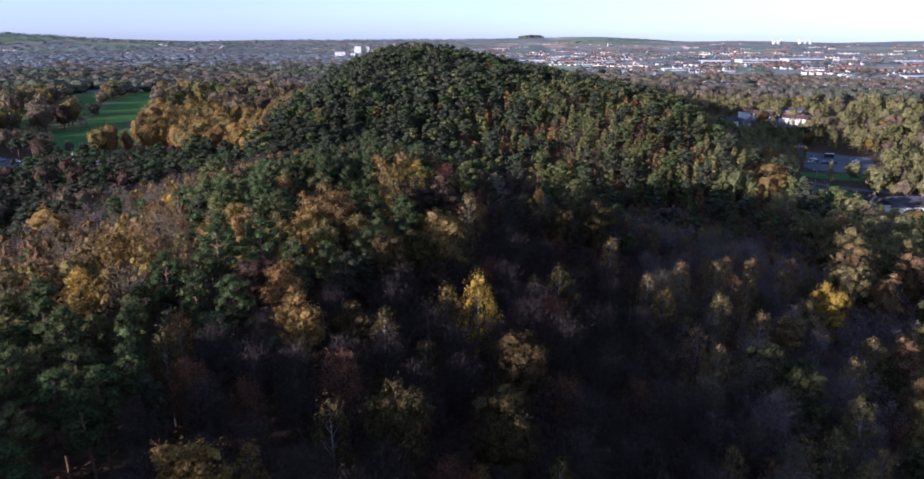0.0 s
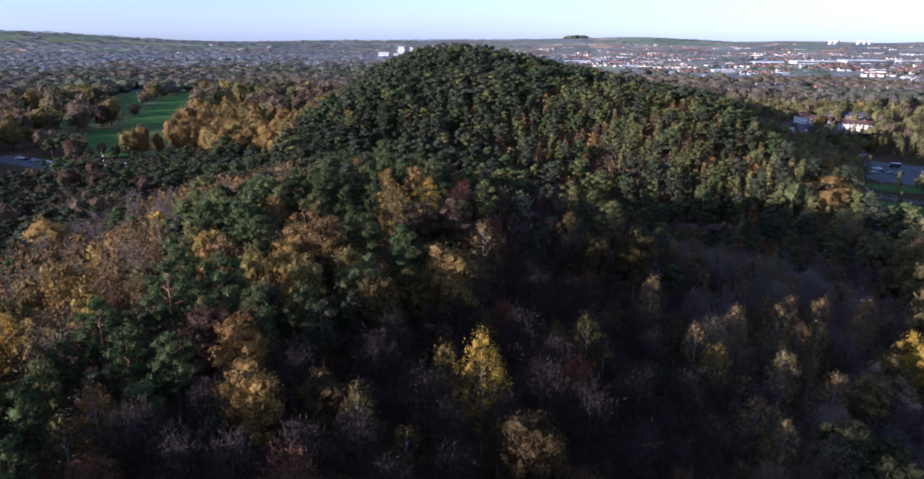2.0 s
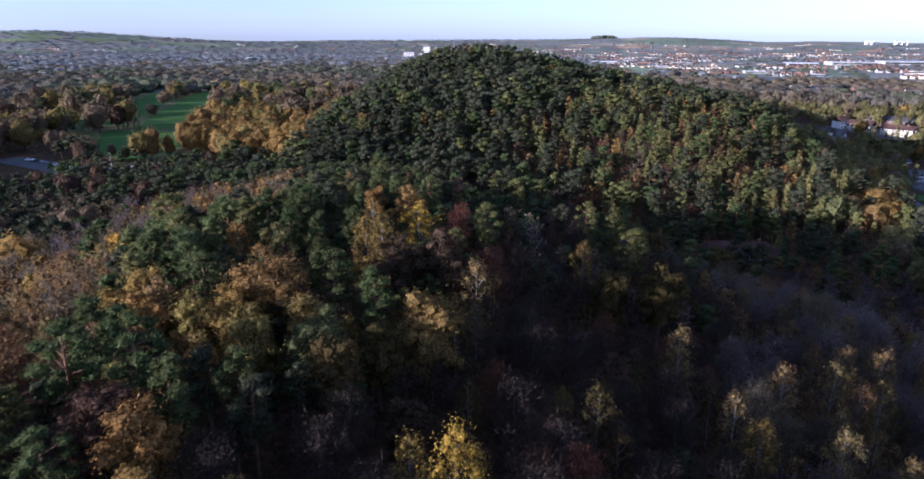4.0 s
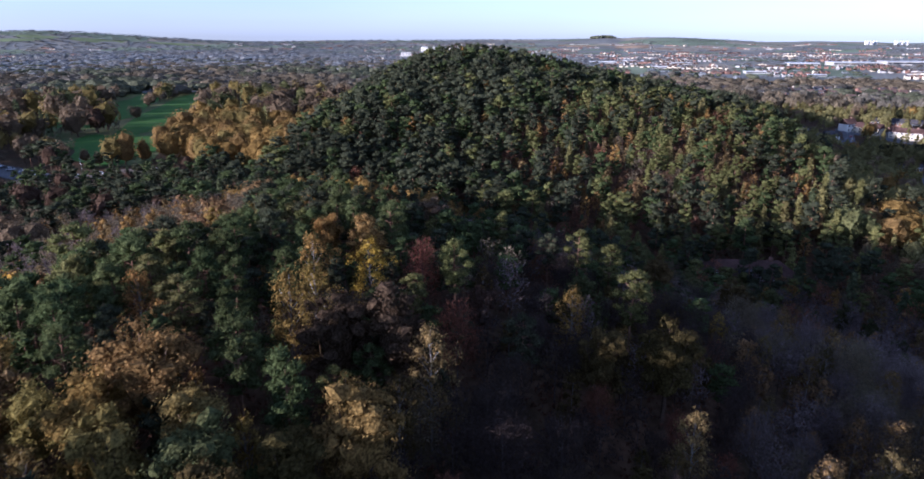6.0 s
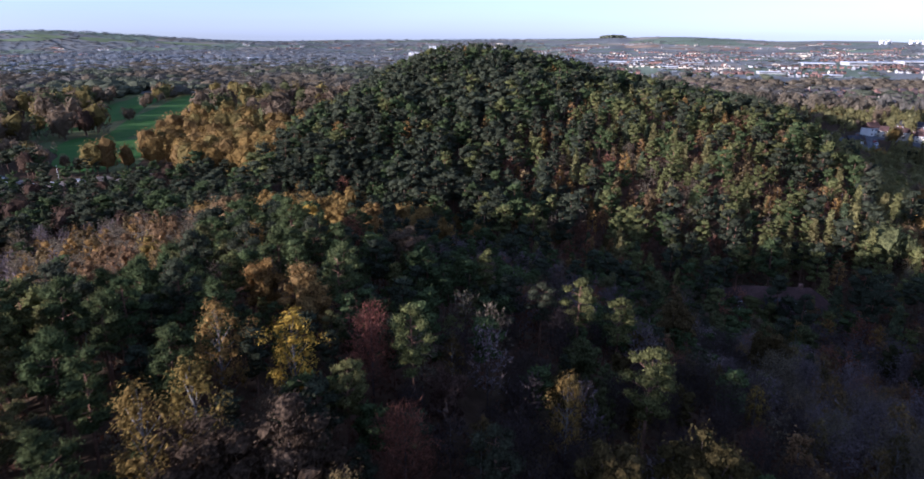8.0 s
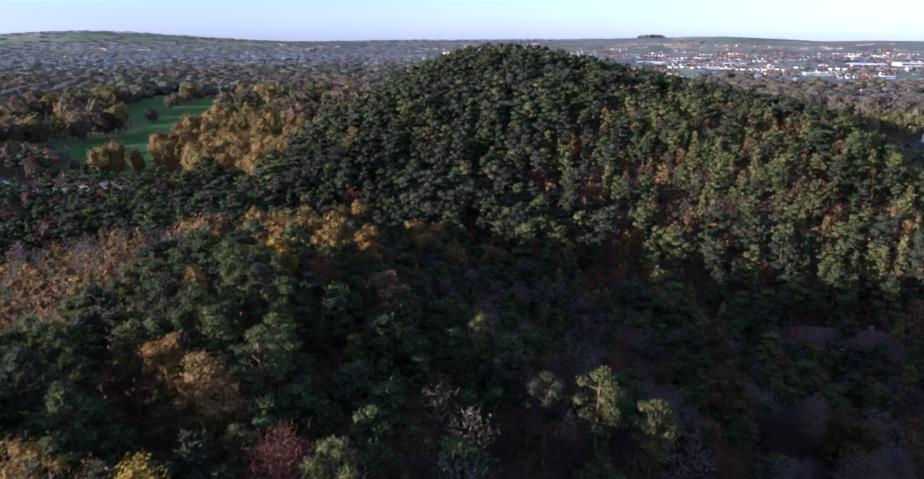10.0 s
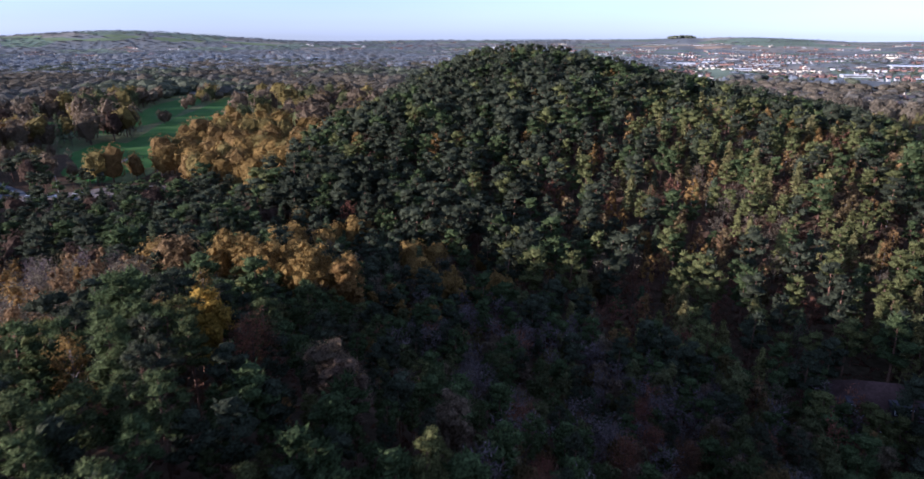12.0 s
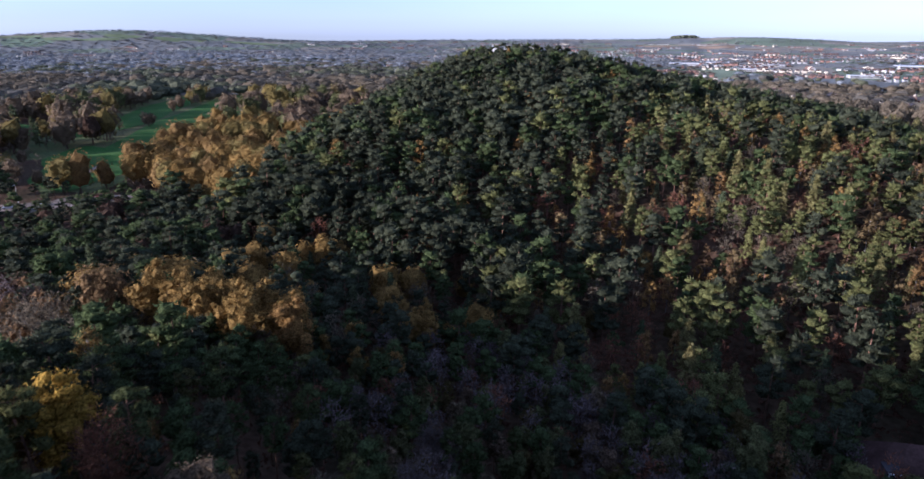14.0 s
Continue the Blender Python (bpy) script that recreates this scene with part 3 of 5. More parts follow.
sheet("bare_field", lane(560, 1500, 760, 1570, 45, 20), EARTH, "bare tan earthworks beyond the town", "field", 0.4, 0.1)
sheet("playing_field", (205, 1088, 75, 26, 10), GRASS, "green playing field among houses", "field", 0.3, 0.03, 5)
CLEAR.append((39.4, 247, 14.5, 7.0, 8))
CLEAR.append((150, 296, 24, 10, 10))
CLEAR.append((-190, 285, 6, 6, 0))
CLEAR.append((128, 500, 26, 14, 0))
CLEAR.append((-282, 282, 40, 13, 160))


def cleared(x, y):
    out = np.zeros(np.shape(x), bool)
    for cx, cy, a, b, turn in CLEAR:
        c, s = math.cos(radians(turn)), math.sin(radians(turn))
        u, v = (x - cx) * c + (y - cy) * s, -(x - cx) * s + (y - cy) * c
        out |= (np.abs(u / a) ** 3 + np.abs(v / b) ** 3) < 1
    return out


# ---- the woods ----
rng = np.random.default_rng(7)


def scatter(x0, x1, y0, y1, gap):
    """Jittered points on a staggered grid."""
    xs, ys = np.meshgrid(np.arange(x0, x1, gap), np.arange(y0, y1, gap * 0.87))
    xs = xs + (np.arange(xs.shape[0])[:, None] % 2) * gap / 2
    return (xs + rng.uniform(-0.38, 0.38, xs.shape) * gap).ravel(), (ys + rng.uniform(-0.38, 0.38, ys.shape) * gap).ravel()


def patchy(x, y, size, seed):
    return np.array([noise.noise(Vector((a / size, b / size, seed))) for a, b in zip(x, y)])


TREES = []  # kind, leaf material, x, y, height


def plant(kind, leafage, x, y, h):
    TREES.append((kind, leafage, float(x), float(y), float(h)))


def pick(*choices):
    """One of the choices (share, kind, leafage, height) by chance."""
    r = rng.random()
    for share, *some in choices:
        if r < share:
            return some
        r -= share
    return choices[-1][1:]


MARKS = []  # single trees that stand out: x, y, height
for x, y, h in ((-45, 55, 12.6), (-52, 60, 12.6), (-45, 48, 11.3), (-37, 48, 11.3), (-39, 67, 11.9), (-44, 70, 12.3), (-35, 68, 11.8), (-43, 82, 13.0), (-41, 76.5, 13.8), (-36.3, 79, 14.3), (-31, 76, 13.3), (-40.8, 58, 11.7), (-29, 82, 11.1)):
    MARKS.append(("pine", "pine_a", x, y, h))
for x, y, h in ((-45.3, 99.3, 12.8), (-41, 95, 12.3), (-50, 104, 11.9), (-35.2, 110.7, 12.5), (-27.8, 99, 13.5), (-22, 96.5, 14.3), (-31, 103, 12.6), (-40, 113, 12.0), (-33, 117, 11.7), (-43, 121, 11.6), (-36.5, 128, 10.9), (-28.5, 138.4, 11.7), (-36, 143, 10.8), (-29.6, 142, 11.4), (-33.5, 148.5, 9.9), (-44.1, 156.5, 14.4)):
    MARKS.append(("pine", "pine_a", x, y, h))
for x, y, h in ((-40, 150, 11.0), (-56.2, 147, 11.7), (-50, 138, 11.2), (-47, 130, 11.3), (-52, 153, 11.1), (-43, 174.5, 12.2), (-49, 191.8, 12.3), (-65, 201.8, 13.0), (-67, 192.3, 13.9), (-76.7, 131.5, 12.4), (-39.7, 242.8, 12.5), (-15.9, 239.6, 10.9), (-44, 165, 11.2), (-49, 167, 11.4)):
    MARKS.append(("pine", "pine_a", x, y, h))
# pines in the sun: sunlight painted in by the lighter needles
for x, y, h in ((-16.9, 129, 12.3), (4.2, 133, 14.4), (-3.5, 150, 11.8), (1.2, 149, 11.5), (-16.5, 157.4, 10.8), (-38, 106, 12.3), (-47, 113, 11.5)):
    MARKS.append(("pine", "pine_c", x, y, h))
for x, y, h in ((-38.2, 179, 11.9), (-12.4, 188, 8.9), (-18.4, 231, 9.4), (9, 93.5, 9.4), (-7, 118.4, 11.2), (-24, 84, 9.9)):
    MARKS.append(("pine", "pine_b", x, y, h))
for x, y, h in ((-25.4, 41, 12.9), (-27.2, 67.2, 12.3), (-31, 72, 12.6), (-75.7, 142.5, 10.9), (-121.5, 143.5, 16.0), (-38.5, 139.5, 9.7)):
    MARKS.append(("broadleaf", "gold_a", x, y, h))
for x, y, h in ((-8.8, 78.7, 14.2), (-55, 70, 10.1), (-74.2, 119.7, 11.9), (-25.4, 122.6, 12.3)):
    MARKS.append(("birch", "gold_b", x, y, h))
for x, y, h in ((-37.5, 61, 10.1), (-59, 81, 11.3), (-56, 83, 10.0), (-26.8, 106.5, 14.7), (-26.5, 111, 13.7), (-31.9, 121.6, 12.1), (-50.9, 158, 10.9), (-2.6, 128.6, 11.2)):
    MARKS.append(("birch", "gold_a", x, y, h))
for x, y, h in ((-33.2, 95, 14.8), (-30.8, 135.3, 10.8)):
    MARKS.append(("broadleaf", "rust_a", x, y, h))
for x, y, h in ((-64.5, 215, 13.5), (-57, 216.7, 12.5), (-61, 221, 12.0), (-67, 223, 12.2), (-73, 216, 12.2), (-79, 217, 12.2), (-85, 217, 12.0), (-97, 219, 11.8), (-70, 219, 12.4), (-76, 221, 12.3), (-82, 222, 12.0), (-88.8, 223, 11.8), (-101, 222, 11.7), (-93, 214.7, 12.4), (-52.7, 281.7, 7.5), (-12.4, 309, 8.4)):
    MARKS.append(("broadleaf", "tan" if x < -90 else "gold_a", x, y, h + (2.2 if y < 230 else 0)))
for x, y, h in ((-13.6, 55.2, 13.9), (-4.2, 59.5, 13.7), (-3.2, 71, 13.7), (-22.1, 70.5, 10.9), (8.3, 124.5, 14.5), (1.3, 121.5, 12.0), (10.2, 179.8, 15.8), (24.7, 178.7, 15.7), (9, 239, 11.4)):
    MARKS.append(("broadleaf", "dull_a", x, y, h))
for x, y, h in ((9.5, 230, 13.8), (-1.4, 224, 12.1)):
    MARKS.append(("broadleaf", "olive_b", x, y, h))
for x, y, h in ((-14.9, 85.4, 9.4), (-18, 109.5, 14.7), (-22.8, 107.2, 14.2), (-13.2, 126.9, 8.6)):
    MARKS.append(("broadleaf", "umber", x, y, h))
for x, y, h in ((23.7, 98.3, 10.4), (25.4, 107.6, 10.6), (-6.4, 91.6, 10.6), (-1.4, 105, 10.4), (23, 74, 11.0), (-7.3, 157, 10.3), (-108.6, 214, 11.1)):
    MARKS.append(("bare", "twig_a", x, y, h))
for x, y, h in ((-21.3, 129.7, 10.6), (-13.6, 257, 10.3), (-9, 259, 10.2), (-17.5, 255, 9.2), (-42, 171.3, 10.5), (-10.9, 154.5, 7.7), (-13.9, 118, 9.9)):
    MARKS.append(("bare", "twig_c", x, y, h))
for x, y, leafage, h in ((94, 302, "gold_a", 17), (108, 322, "rust_a", 15), (103, 313, "rust_a", 14), (113, 334, "rust_a", 12), (78, 298, "cone_b", 17), (68, 290, "cone_b", 16), (85, 308, "cone_b", 15), (60, 284, "cone_b", 15), (73, 306, "cone_b", 15)):
    MARKS.append(("cone" if leafage == "cone_b" else "broadleaf", leafage, x, y, h))
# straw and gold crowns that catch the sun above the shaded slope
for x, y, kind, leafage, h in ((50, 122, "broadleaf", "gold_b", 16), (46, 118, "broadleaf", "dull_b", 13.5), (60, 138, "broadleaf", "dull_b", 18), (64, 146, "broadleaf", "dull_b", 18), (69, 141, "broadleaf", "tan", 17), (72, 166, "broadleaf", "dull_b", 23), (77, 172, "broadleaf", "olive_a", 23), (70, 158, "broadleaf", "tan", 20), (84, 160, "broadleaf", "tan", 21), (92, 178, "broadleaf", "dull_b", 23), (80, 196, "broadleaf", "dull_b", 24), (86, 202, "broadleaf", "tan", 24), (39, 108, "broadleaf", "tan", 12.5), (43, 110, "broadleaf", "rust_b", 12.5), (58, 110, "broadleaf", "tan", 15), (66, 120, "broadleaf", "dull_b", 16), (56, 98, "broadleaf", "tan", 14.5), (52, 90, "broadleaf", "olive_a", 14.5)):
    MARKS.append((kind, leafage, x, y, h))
for x, y, leafage, h in ((29, 118, "dull_b", 13.2), (31.5, 116, "tan", 12.6), (43, 126, "dull_b", 13), (38, 128, "tan", 13.4), (26, 103, "dull_b", 13), (15, 102.2, "dull_b", 12.2), (17.4, 100.4, "gold_a", 11.8), (35, 119, "tan", 12.6), (48, 136, "tan", 14), (22, 113, "tan", 12.4), (33, 104, "tan", 12.3), (10, 112, "tan", 12), (44, 96, "tan", 13.4), (40, 84, "dull_b", 13.4), (51, 106, "dull_b", 14)):
    MARKS.append(("birch", leafage, x, y, h))
for x, y, leafage, h in ((74, 281, "olive_b", 17), (79, 284, "olive_b", 15), (88, 285, "rust_a", 15), (93, 289, "gold_a", 15), (98, 294, "gold_a", 15), (84, 292, "tan", 14), (66, 283, "tan", 12), (56, 275, "tan", 11), (48, 272, "olive_b", 12), (104, 302, "olive_a", 14)):
    MARKS.append(("broadleaf", leafage, x, y, h))
for x, y, h in ((30, 91, 13.6), (34, 87, 13.8), (35.5, 92.5, 12.6)):
    MARKS.append(("broadleaf", "moss", x, y, h))
MARKS += [("broadleaf", "rust_a", -16, 96, 14.2), ("birch", "tan", -13.6, 107, 13.2), ("broadleaf", "olive_b", -24.8, 89, 13.0), ("broadleaf", "dull_a", -19.5, 92, 12.0), ("broadleaf", "dull_a", -22, 86, 12.5)]
for x, y, leafage, h in ((-39.5, 90.5, "olive_a", 10.6), (-35.6, 92.2, "gold_a", 11.6), (-31.4, 88.4, "olive_a", 11.8), (-34, 89.2, "gold_a", 11.2), (-27.4, 92.4, "olive_a", 12.2), (-43.5, 88.8, "gold_a", 10.6), (-44, 92, "tan", 10.4), (-59, 83, "gold_a", 11.4), (-50.5, 76, "gold_a", 10.6), (-58, 74, "olive_a", 10.8), (-63, 81, "tan", 11.2), (-50.5, 69, "rust_a", 10.2), (-127, 150, "gold_a", 13), (-66, 88, "tan", 11), (-35, 73, "umber", 12.2)):
    MARKS.append(("broadleaf", leafage, x, y, h))
MARKS += [("broadleaf", "rust_b", -32.5, 170.5, 11.4), ("broadleaf", "rust_b", -29.3, 168.4, 10.4), ("broadleaf", "rust_b", -20, 172, 9.8), ("broadleaf", "gold_b", -50.1, 174.6, 12.8), ("broadleaf", "gold_a", -53.5, 172, 11.5)]


def park_trees(rows):
    for x, y, h, leafage in rows:
        h = 14 if x < -275 and y < 365 else 8.5 if y < 360 else h * (1.3 if y > 430 and h > 10 else 1.0)
        MARKS.append(("cone" if leafage == "cone_a" else "broadleaf", leafage, x, y, h))


park_trees(((-383, 424, 17, "cone_a"), (-372, 418, 15, "cone_a"), (-328, 374, 9, "rust_b"), (-283, 336, 12, "rust_b"), (-270, 338, 11, "rust_b"), (-296, 342, 12, "olive_a"), (-308, 346, 12, "rust_b"), (-257, 333, 11, "rust_b"), (-320, 352, 12, "rust_b"), (-334, 358, 12, "olive_a"), (-420, 440, 16, "cone_a"), ))
park_trees(((-418, 488, 14, "olive_b"), (-378, 508, 11, "rust_b"), (-384, 518, 10, "rust_b"), (-430, 588, 12, "rust_b"), (-447, 615, 13, "rust_b"), (-462, 645, 13, "olive_a"), (-488, 676, 14, "rust_b"), (-501, 699, 14, "rust_b"), (-484, 690, 13, "olive_a"), (-418, 714, 17, "olive_a"), (-410, 735, 17, "rust_b"), (-449, 724, 16, "olive_a"), (-402, 722, 16, "rust_b"), (-388, 728, 16, "olive_b"), (-339, 534, 12, "rust_b"), (-350, 548, 11, "olive_a"), (-244, 351, 13, "rust_a"), (-254, 482, 15, "gold_a"), (-263, 490, 13, "gold_a"), (-237, 470, 9, "cone_a"), (-308, 470, 9, "cone_a")))
for x, y, leafage in ((-25, 272, "twig_c"), (-20, 277, "dull_a"), (-16, 275, "twig_c"), (-9, 275, "twig_c"), (-12, 281, "twig_c"), (-3, 279, "dull_a"), (12, 283, "twig_c"), (18, 285, "dull_a"), (23, 282, "twig_c"), (30, 286, "rust_b"), (-32, 270, "rust_b")):
    MARKS.append(("bare", leafage, x, y, 9) if leafage == "twig_c" else ("broadleaf", leafage, x, y, 8))
for x, y, h in ((-340, 440, 10), (-333, 436, 9), (-384, 510, 11), (-390, 516, 10), (-327, 377, 9), (-350, 384, 10), (-362, 470, 10), (-300, 362, 9)):
    MARKS.append(("bare", "twig_b", x, y, h))
for mark in MARKS:
    plant(*mark)
xs, ys = scatter(-90, -37, 28, 86, 4.2)
for x, y in zip(xs, ys):
    if (x > -46 or y < 62) and min(math.hypot(m[2] - x, m[3] - y) for m in MARKS) > 2.8 and x < -24 - 0.25 * y and x > -95 + 0.3 * y:
        MARKS.append(("pine", "pine_a" if rng.random() < 0.6 else "pine_c", x, y, 10.5 * rng.uniform(0.85, 1.12)))
        plant(*MARKS[-1])
xs, ys = scatter(-110, 30, 78, 222, 3.9)
for x, y, a in zip(xs, ys, patchy(xs, ys, 28, 0.0)):
    if not (x < -22 and y < 97) and abs(x - crest_x(y) + (9 if y > 112 else 3)) < (23 if y > 112 else 19) + 8 * a and min(math.hypot(m[2] - x, m[3] - y) for m in MARKS) > 2.7:
        k = pick((0.46, "pine_a", 0), (0.12, "pine_c", 0), (0.34, "pine_b", 0), (0.08, "gold_a", 0))
        MARKS.append(("birch" if k[0] == "gold_a" else "pine", k[0], x, y, (7.5 if y > 185 else 11.5 if x < crest_x(y) - 10 else 9 if y < 112 else 6.5) * rng.uniform(0.8, 1.15)))
        plant(*MARKS[-1])
mx, my = np.array([m[2] for m in MARKS]), np.array([m[3] for m in MARKS])

xs, ys = scatter(-520, 330, -90, 700, 6.1)
keep = (hill(xs, ys) <= 2) & ~((xs > -130) & (xs < 80) & (ys > 30) & (ys < 250))
xs1, ys1 = scatter(-130, 80, 30, 250, 4.9)
xs, ys, keep = np.concatenate([xs, xs1]), np.concatenate([ys, ys1]), np.concatenate([keep, hill(xs1, ys1) <= 2])
xs2, ys2 = scatter(-420, 330, 150, 800, 6.2)
keep2 = hill(xs2, ys2) > 2
xs, ys = np.concatenate([xs[keep], xs2[keep2]]), np.concatenate([ys[keep], ys2[keep2]])
n1, n2 = patchy(xs, ys, 28, 0.0), patchy(xs, ys, 60, 5.0)
hh, gone = hill(xs, ys), cleared(xs, ys)
for x, y, a, b, hl, off in zip(xs, ys, n1, n2, hh, gone):
    if off or np.min(np.hypot(mx - x, my - y)) < (9 if x < -240 and y > 330 else 3.2):
        continue
    beside = x > 0.56 * y + 45 or x < -1.5 * (y - 60) - 150 or y < 22
    # out of view behind the start, trees stay thicker to shade the near slope
    if beside and (abs(x) > 250 or rng.random() < (0.2 if -100 < x < -20 else 0.55)):
        continue
    far_off = math.hypot(x, y - 100)
    if (far_off > 380 and hl < 2 and rng.random() < 0.45) or (y > 510 + 0.12 * abs(x + 95) and hl > 2 and rng.random() < 0.7):
        continue
    dx, tall = x - crest_x(y), 1.0
    if x < -46 and 62 < y < 98 and dx > -60:
        k = pick((0.3, "birch", "tan", 10.5), (0.22, "bare", "twig_b", 10), (0.2, "broadleaf", "gold_a", 10), (0.16, "broadleaf", "olive_a", 10), (0.12, "birch", "dull_b", 10))
    elif -50 < x < -22 and 80 < y < 97:
        k = pick((0.4, "birch", "olive_a", 9), (0.35, "birch", "gold_a", 9), (0.25, "birch", "tan", 9))
    elif x > 82 and y > 325 and hl < 14:
        k = pick((0.5, "broadleaf", "olive_c", 9), (0.15, "broadleaf", "rust_b", 9), (0.05, "broadleaf", "gold_a", 9), (0.3, "cone", "cone_b", 11))
    elif hl > 2:
        right = step(-75, -15, x + 25 * a) * step(-520, -430, -y)
        if x < -158 + 14 * a and y < 470 and hl < 20:
            k = pick((0.3, "broadleaf", "rust_a", 12), (0.5, "broadleaf", "gold_a", 11), (0.2, "broadleaf", "olive_a", 11))
        elif rng.random() < 0.84 * right:
            k = pick((0.12, "cone", "cone_b", 12), (0.04, "cone", "cone_a", 12), (0.3, "pine", "pine_c", 12), (0.1, "pine", "pine_a", 12), (0.08, "bare", "twig_b", 10), (0.07, "birch", "gold_a", 10), (0.08, "birch", "dull_b", 10), (0.07, "birch", "rust_a", 10), (0.05, "bare", "twig_c", 10), (0.09, "birch", "tan", 10))
            tall = 0.8 if rng.random() < 0.3 else 1.0
            if x > 85:
                k, tall = pick((0.6, "broadleaf", "olive_c", 9), (0.15, "broadleaf", "rust_b", 9), (0.25, "cone", "cone_b", 10)), 1.0
        else:
            k = pick((0.18, "pine", "pine_a", 15), (0.66, "pine", "pine_b", 15), (0.08, "pine", "pine_c", 15), (0.04, "birch", "gold_a", 12), (0.04, "bare", "twig_c", 11))
    elif -350 < x < -160 and 335 < y < 500 - 0.25 * (x + 240):
        edge = -235 - 0.51 * (y - 334)
        if x < edge and (y > 350 or rng.random() < 0.5):
            continue
        k = pick((0.3, "broadleaf", "rust_a", 14), (0.5, "broadleaf", "gold_a", 13), (0.2, "broadleaf", "olive_a", 13))
    elif x < -330 or (x < -200 and y > 330) or (x < -60 and y > 470):
        if b + 0.5 * a > 0.25:
            k = pick((0.5, "broadleaf", "olive_b", 15), (0.3, "broadleaf", "olive_a", 15), (0.2, "broadleaf", "rust_b", 15))
        else:
            k = pick((0.52, "broadleaf", "rust_b", 15), (0.08, "broadleaf", "umber", 15), (0.18, "broadleaf", "olive_a", 15), (0.08, "broadleaf", "olive_b", 15), (0.06, "broadleaf", "rust_a", 14), (0.08, "bare", "twig_b", 13))
    elif x < -120 and y > 225:
        k = pick((0.42, "pine", "pine_b", 12), (0.2, "pine", "pine_a", 12), (0.08, "cone", "cone_a", 11), (0.2, "broadleaf", "umber", 11), (0.1, "bare", "twig_b", 9))
        tall = 0.72 if -270 < x < -185 and 240 < y < 330 else 1.0
    elif y > 215 and -120 <= x < -40:
        k = pick((0.36, "pine", "pine_b", 10), (0.18, "pine", "pine_a", 10), (0.26, "broadleaf", "gold_a", 11), (0.1, "bare", "twig_b", 9), (0.1, "cone", "cone_a", 10))
    elif x > 74 + 0.08 * y + 22 * b and y > 110:
        k = pick((0.66, "broadleaf", "olive_c", 13), (0.12, "broadleaf", "rust_b", 12), (0.08, "broadleaf", "gold_a", 12), (0.14, "broadleaf", "olive_b", 12))
        tall = 0.5 if 100 < x < 178 and 250 < y < 430 else 0.7 if x > 100 and y > 430 else 1.0
    elif abs(dx + (8 if y > 112 else 3)) < (25 if y > 112 else 20) + 10 * a and y > 78:
        k = pick((0.5, "pine", "pine_a", 13), (0.16, "pine", "pine_c", 13), (0.2, "pine", "pine_b", 13), (0.1, "birch", "gold_a", 11), (0.04, "bare", "twig_b", 10))
    elif dx < 0 and y < 225:
        if dx < -100:
            k = pick((0.42, "pine", "pine_b", 12), (0.38, "broadleaf", "rust_b", 10), (0.2, "bare", "twig_b", 10))
        elif y < 78 and -48 < dx < -14:
            k = pick((0.55, "pine", "pine_a", 13), (0.2, "pine", "pine_b", 13), (0.15, "birch", "olive_a", 10), (0.1, "birch", "gold_a", 9))
        elif y < 130:
            k = pick((0.36, "bare", "twig_b", 10), (0.2, "birch", "dull_b", 10.5), (0.12, "birch", "gold_a", 10.5), (0.24, "birch", "tan", 10.5), (0.05, "pine", "pine_a", 11), (0.03, "broadleaf", "rust_a", 9))
        elif -58 < dx < -30:
            k = pick((0.5, "birch", "tan", 10), (0.36, "bare", "twig_b", 10), (0.14, "birch", "gold_a", 10))
        else:
            k = pick((0.44, "bare", "twig_b", 10), (0.32, "bare", "twig_d", 9.5), (0.07, "birch", "gold_a", 10), (0.13, "birch", "dull_b", 10), (0.04, "pine", "pine_a", 11))
    elif x > 38 + 10 * b and dx > 0 and y < 262:
        k = pick((0.6, "bare", "twig_d", 10), (0.14, "birch", "tan", 10), (0.1, "birch", "dull_b", 10), (0.1, "broadleaf", "moss", 10), (0.06, "bare", "twig_c", 10))
    elif y > 150 + 25 * a - 0.3 * x and (x < 18 + 12 * a or y > 200):
        k = pick((0.2, "pine", "pine_b", 11), (0.16, "pine", "pine_a", 11), (0.16, "broadleaf", "olive_b", 10), (0.14, "broadleaf", "rust_b", 9), (0.14, "bare", "twig_d", 10), (0.12, "bare", "twig_c", 10), (0.08, "birch", "dull_a", 9))
        if 22 < x < 62 and 224 < y < 241:
            k = pick((0.7, "pine", "pine_b", 13.5), (0.3, "broadleaf", "olive_b", 12))
            tall = 1.0 if x < 44 else 0.72
    else:
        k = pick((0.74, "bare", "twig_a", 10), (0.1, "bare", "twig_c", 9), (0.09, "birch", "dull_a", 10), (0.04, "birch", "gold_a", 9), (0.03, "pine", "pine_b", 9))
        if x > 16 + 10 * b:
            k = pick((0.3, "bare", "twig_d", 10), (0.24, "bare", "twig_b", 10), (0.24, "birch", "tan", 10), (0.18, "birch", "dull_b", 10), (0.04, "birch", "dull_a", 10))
    if 110 < y < 235 and -6 < dx < 60 and x < 30:
        tall *= 0.72
    if k[0] == "broadleaf" and (x < -150 or x > 74):
        if rng.random() < (0.7 if x < -330 else 0.64 if x < -150 or x > 185 else 0.5):
            continue
        tall *= 1.5 if x > 185 else 1.4 if x > 74 else 1.5 if x < -330 else 1.35
    plant(k[0], k[1], x, y, k[2] * tall * rng.uniform(0.78, 1.18))

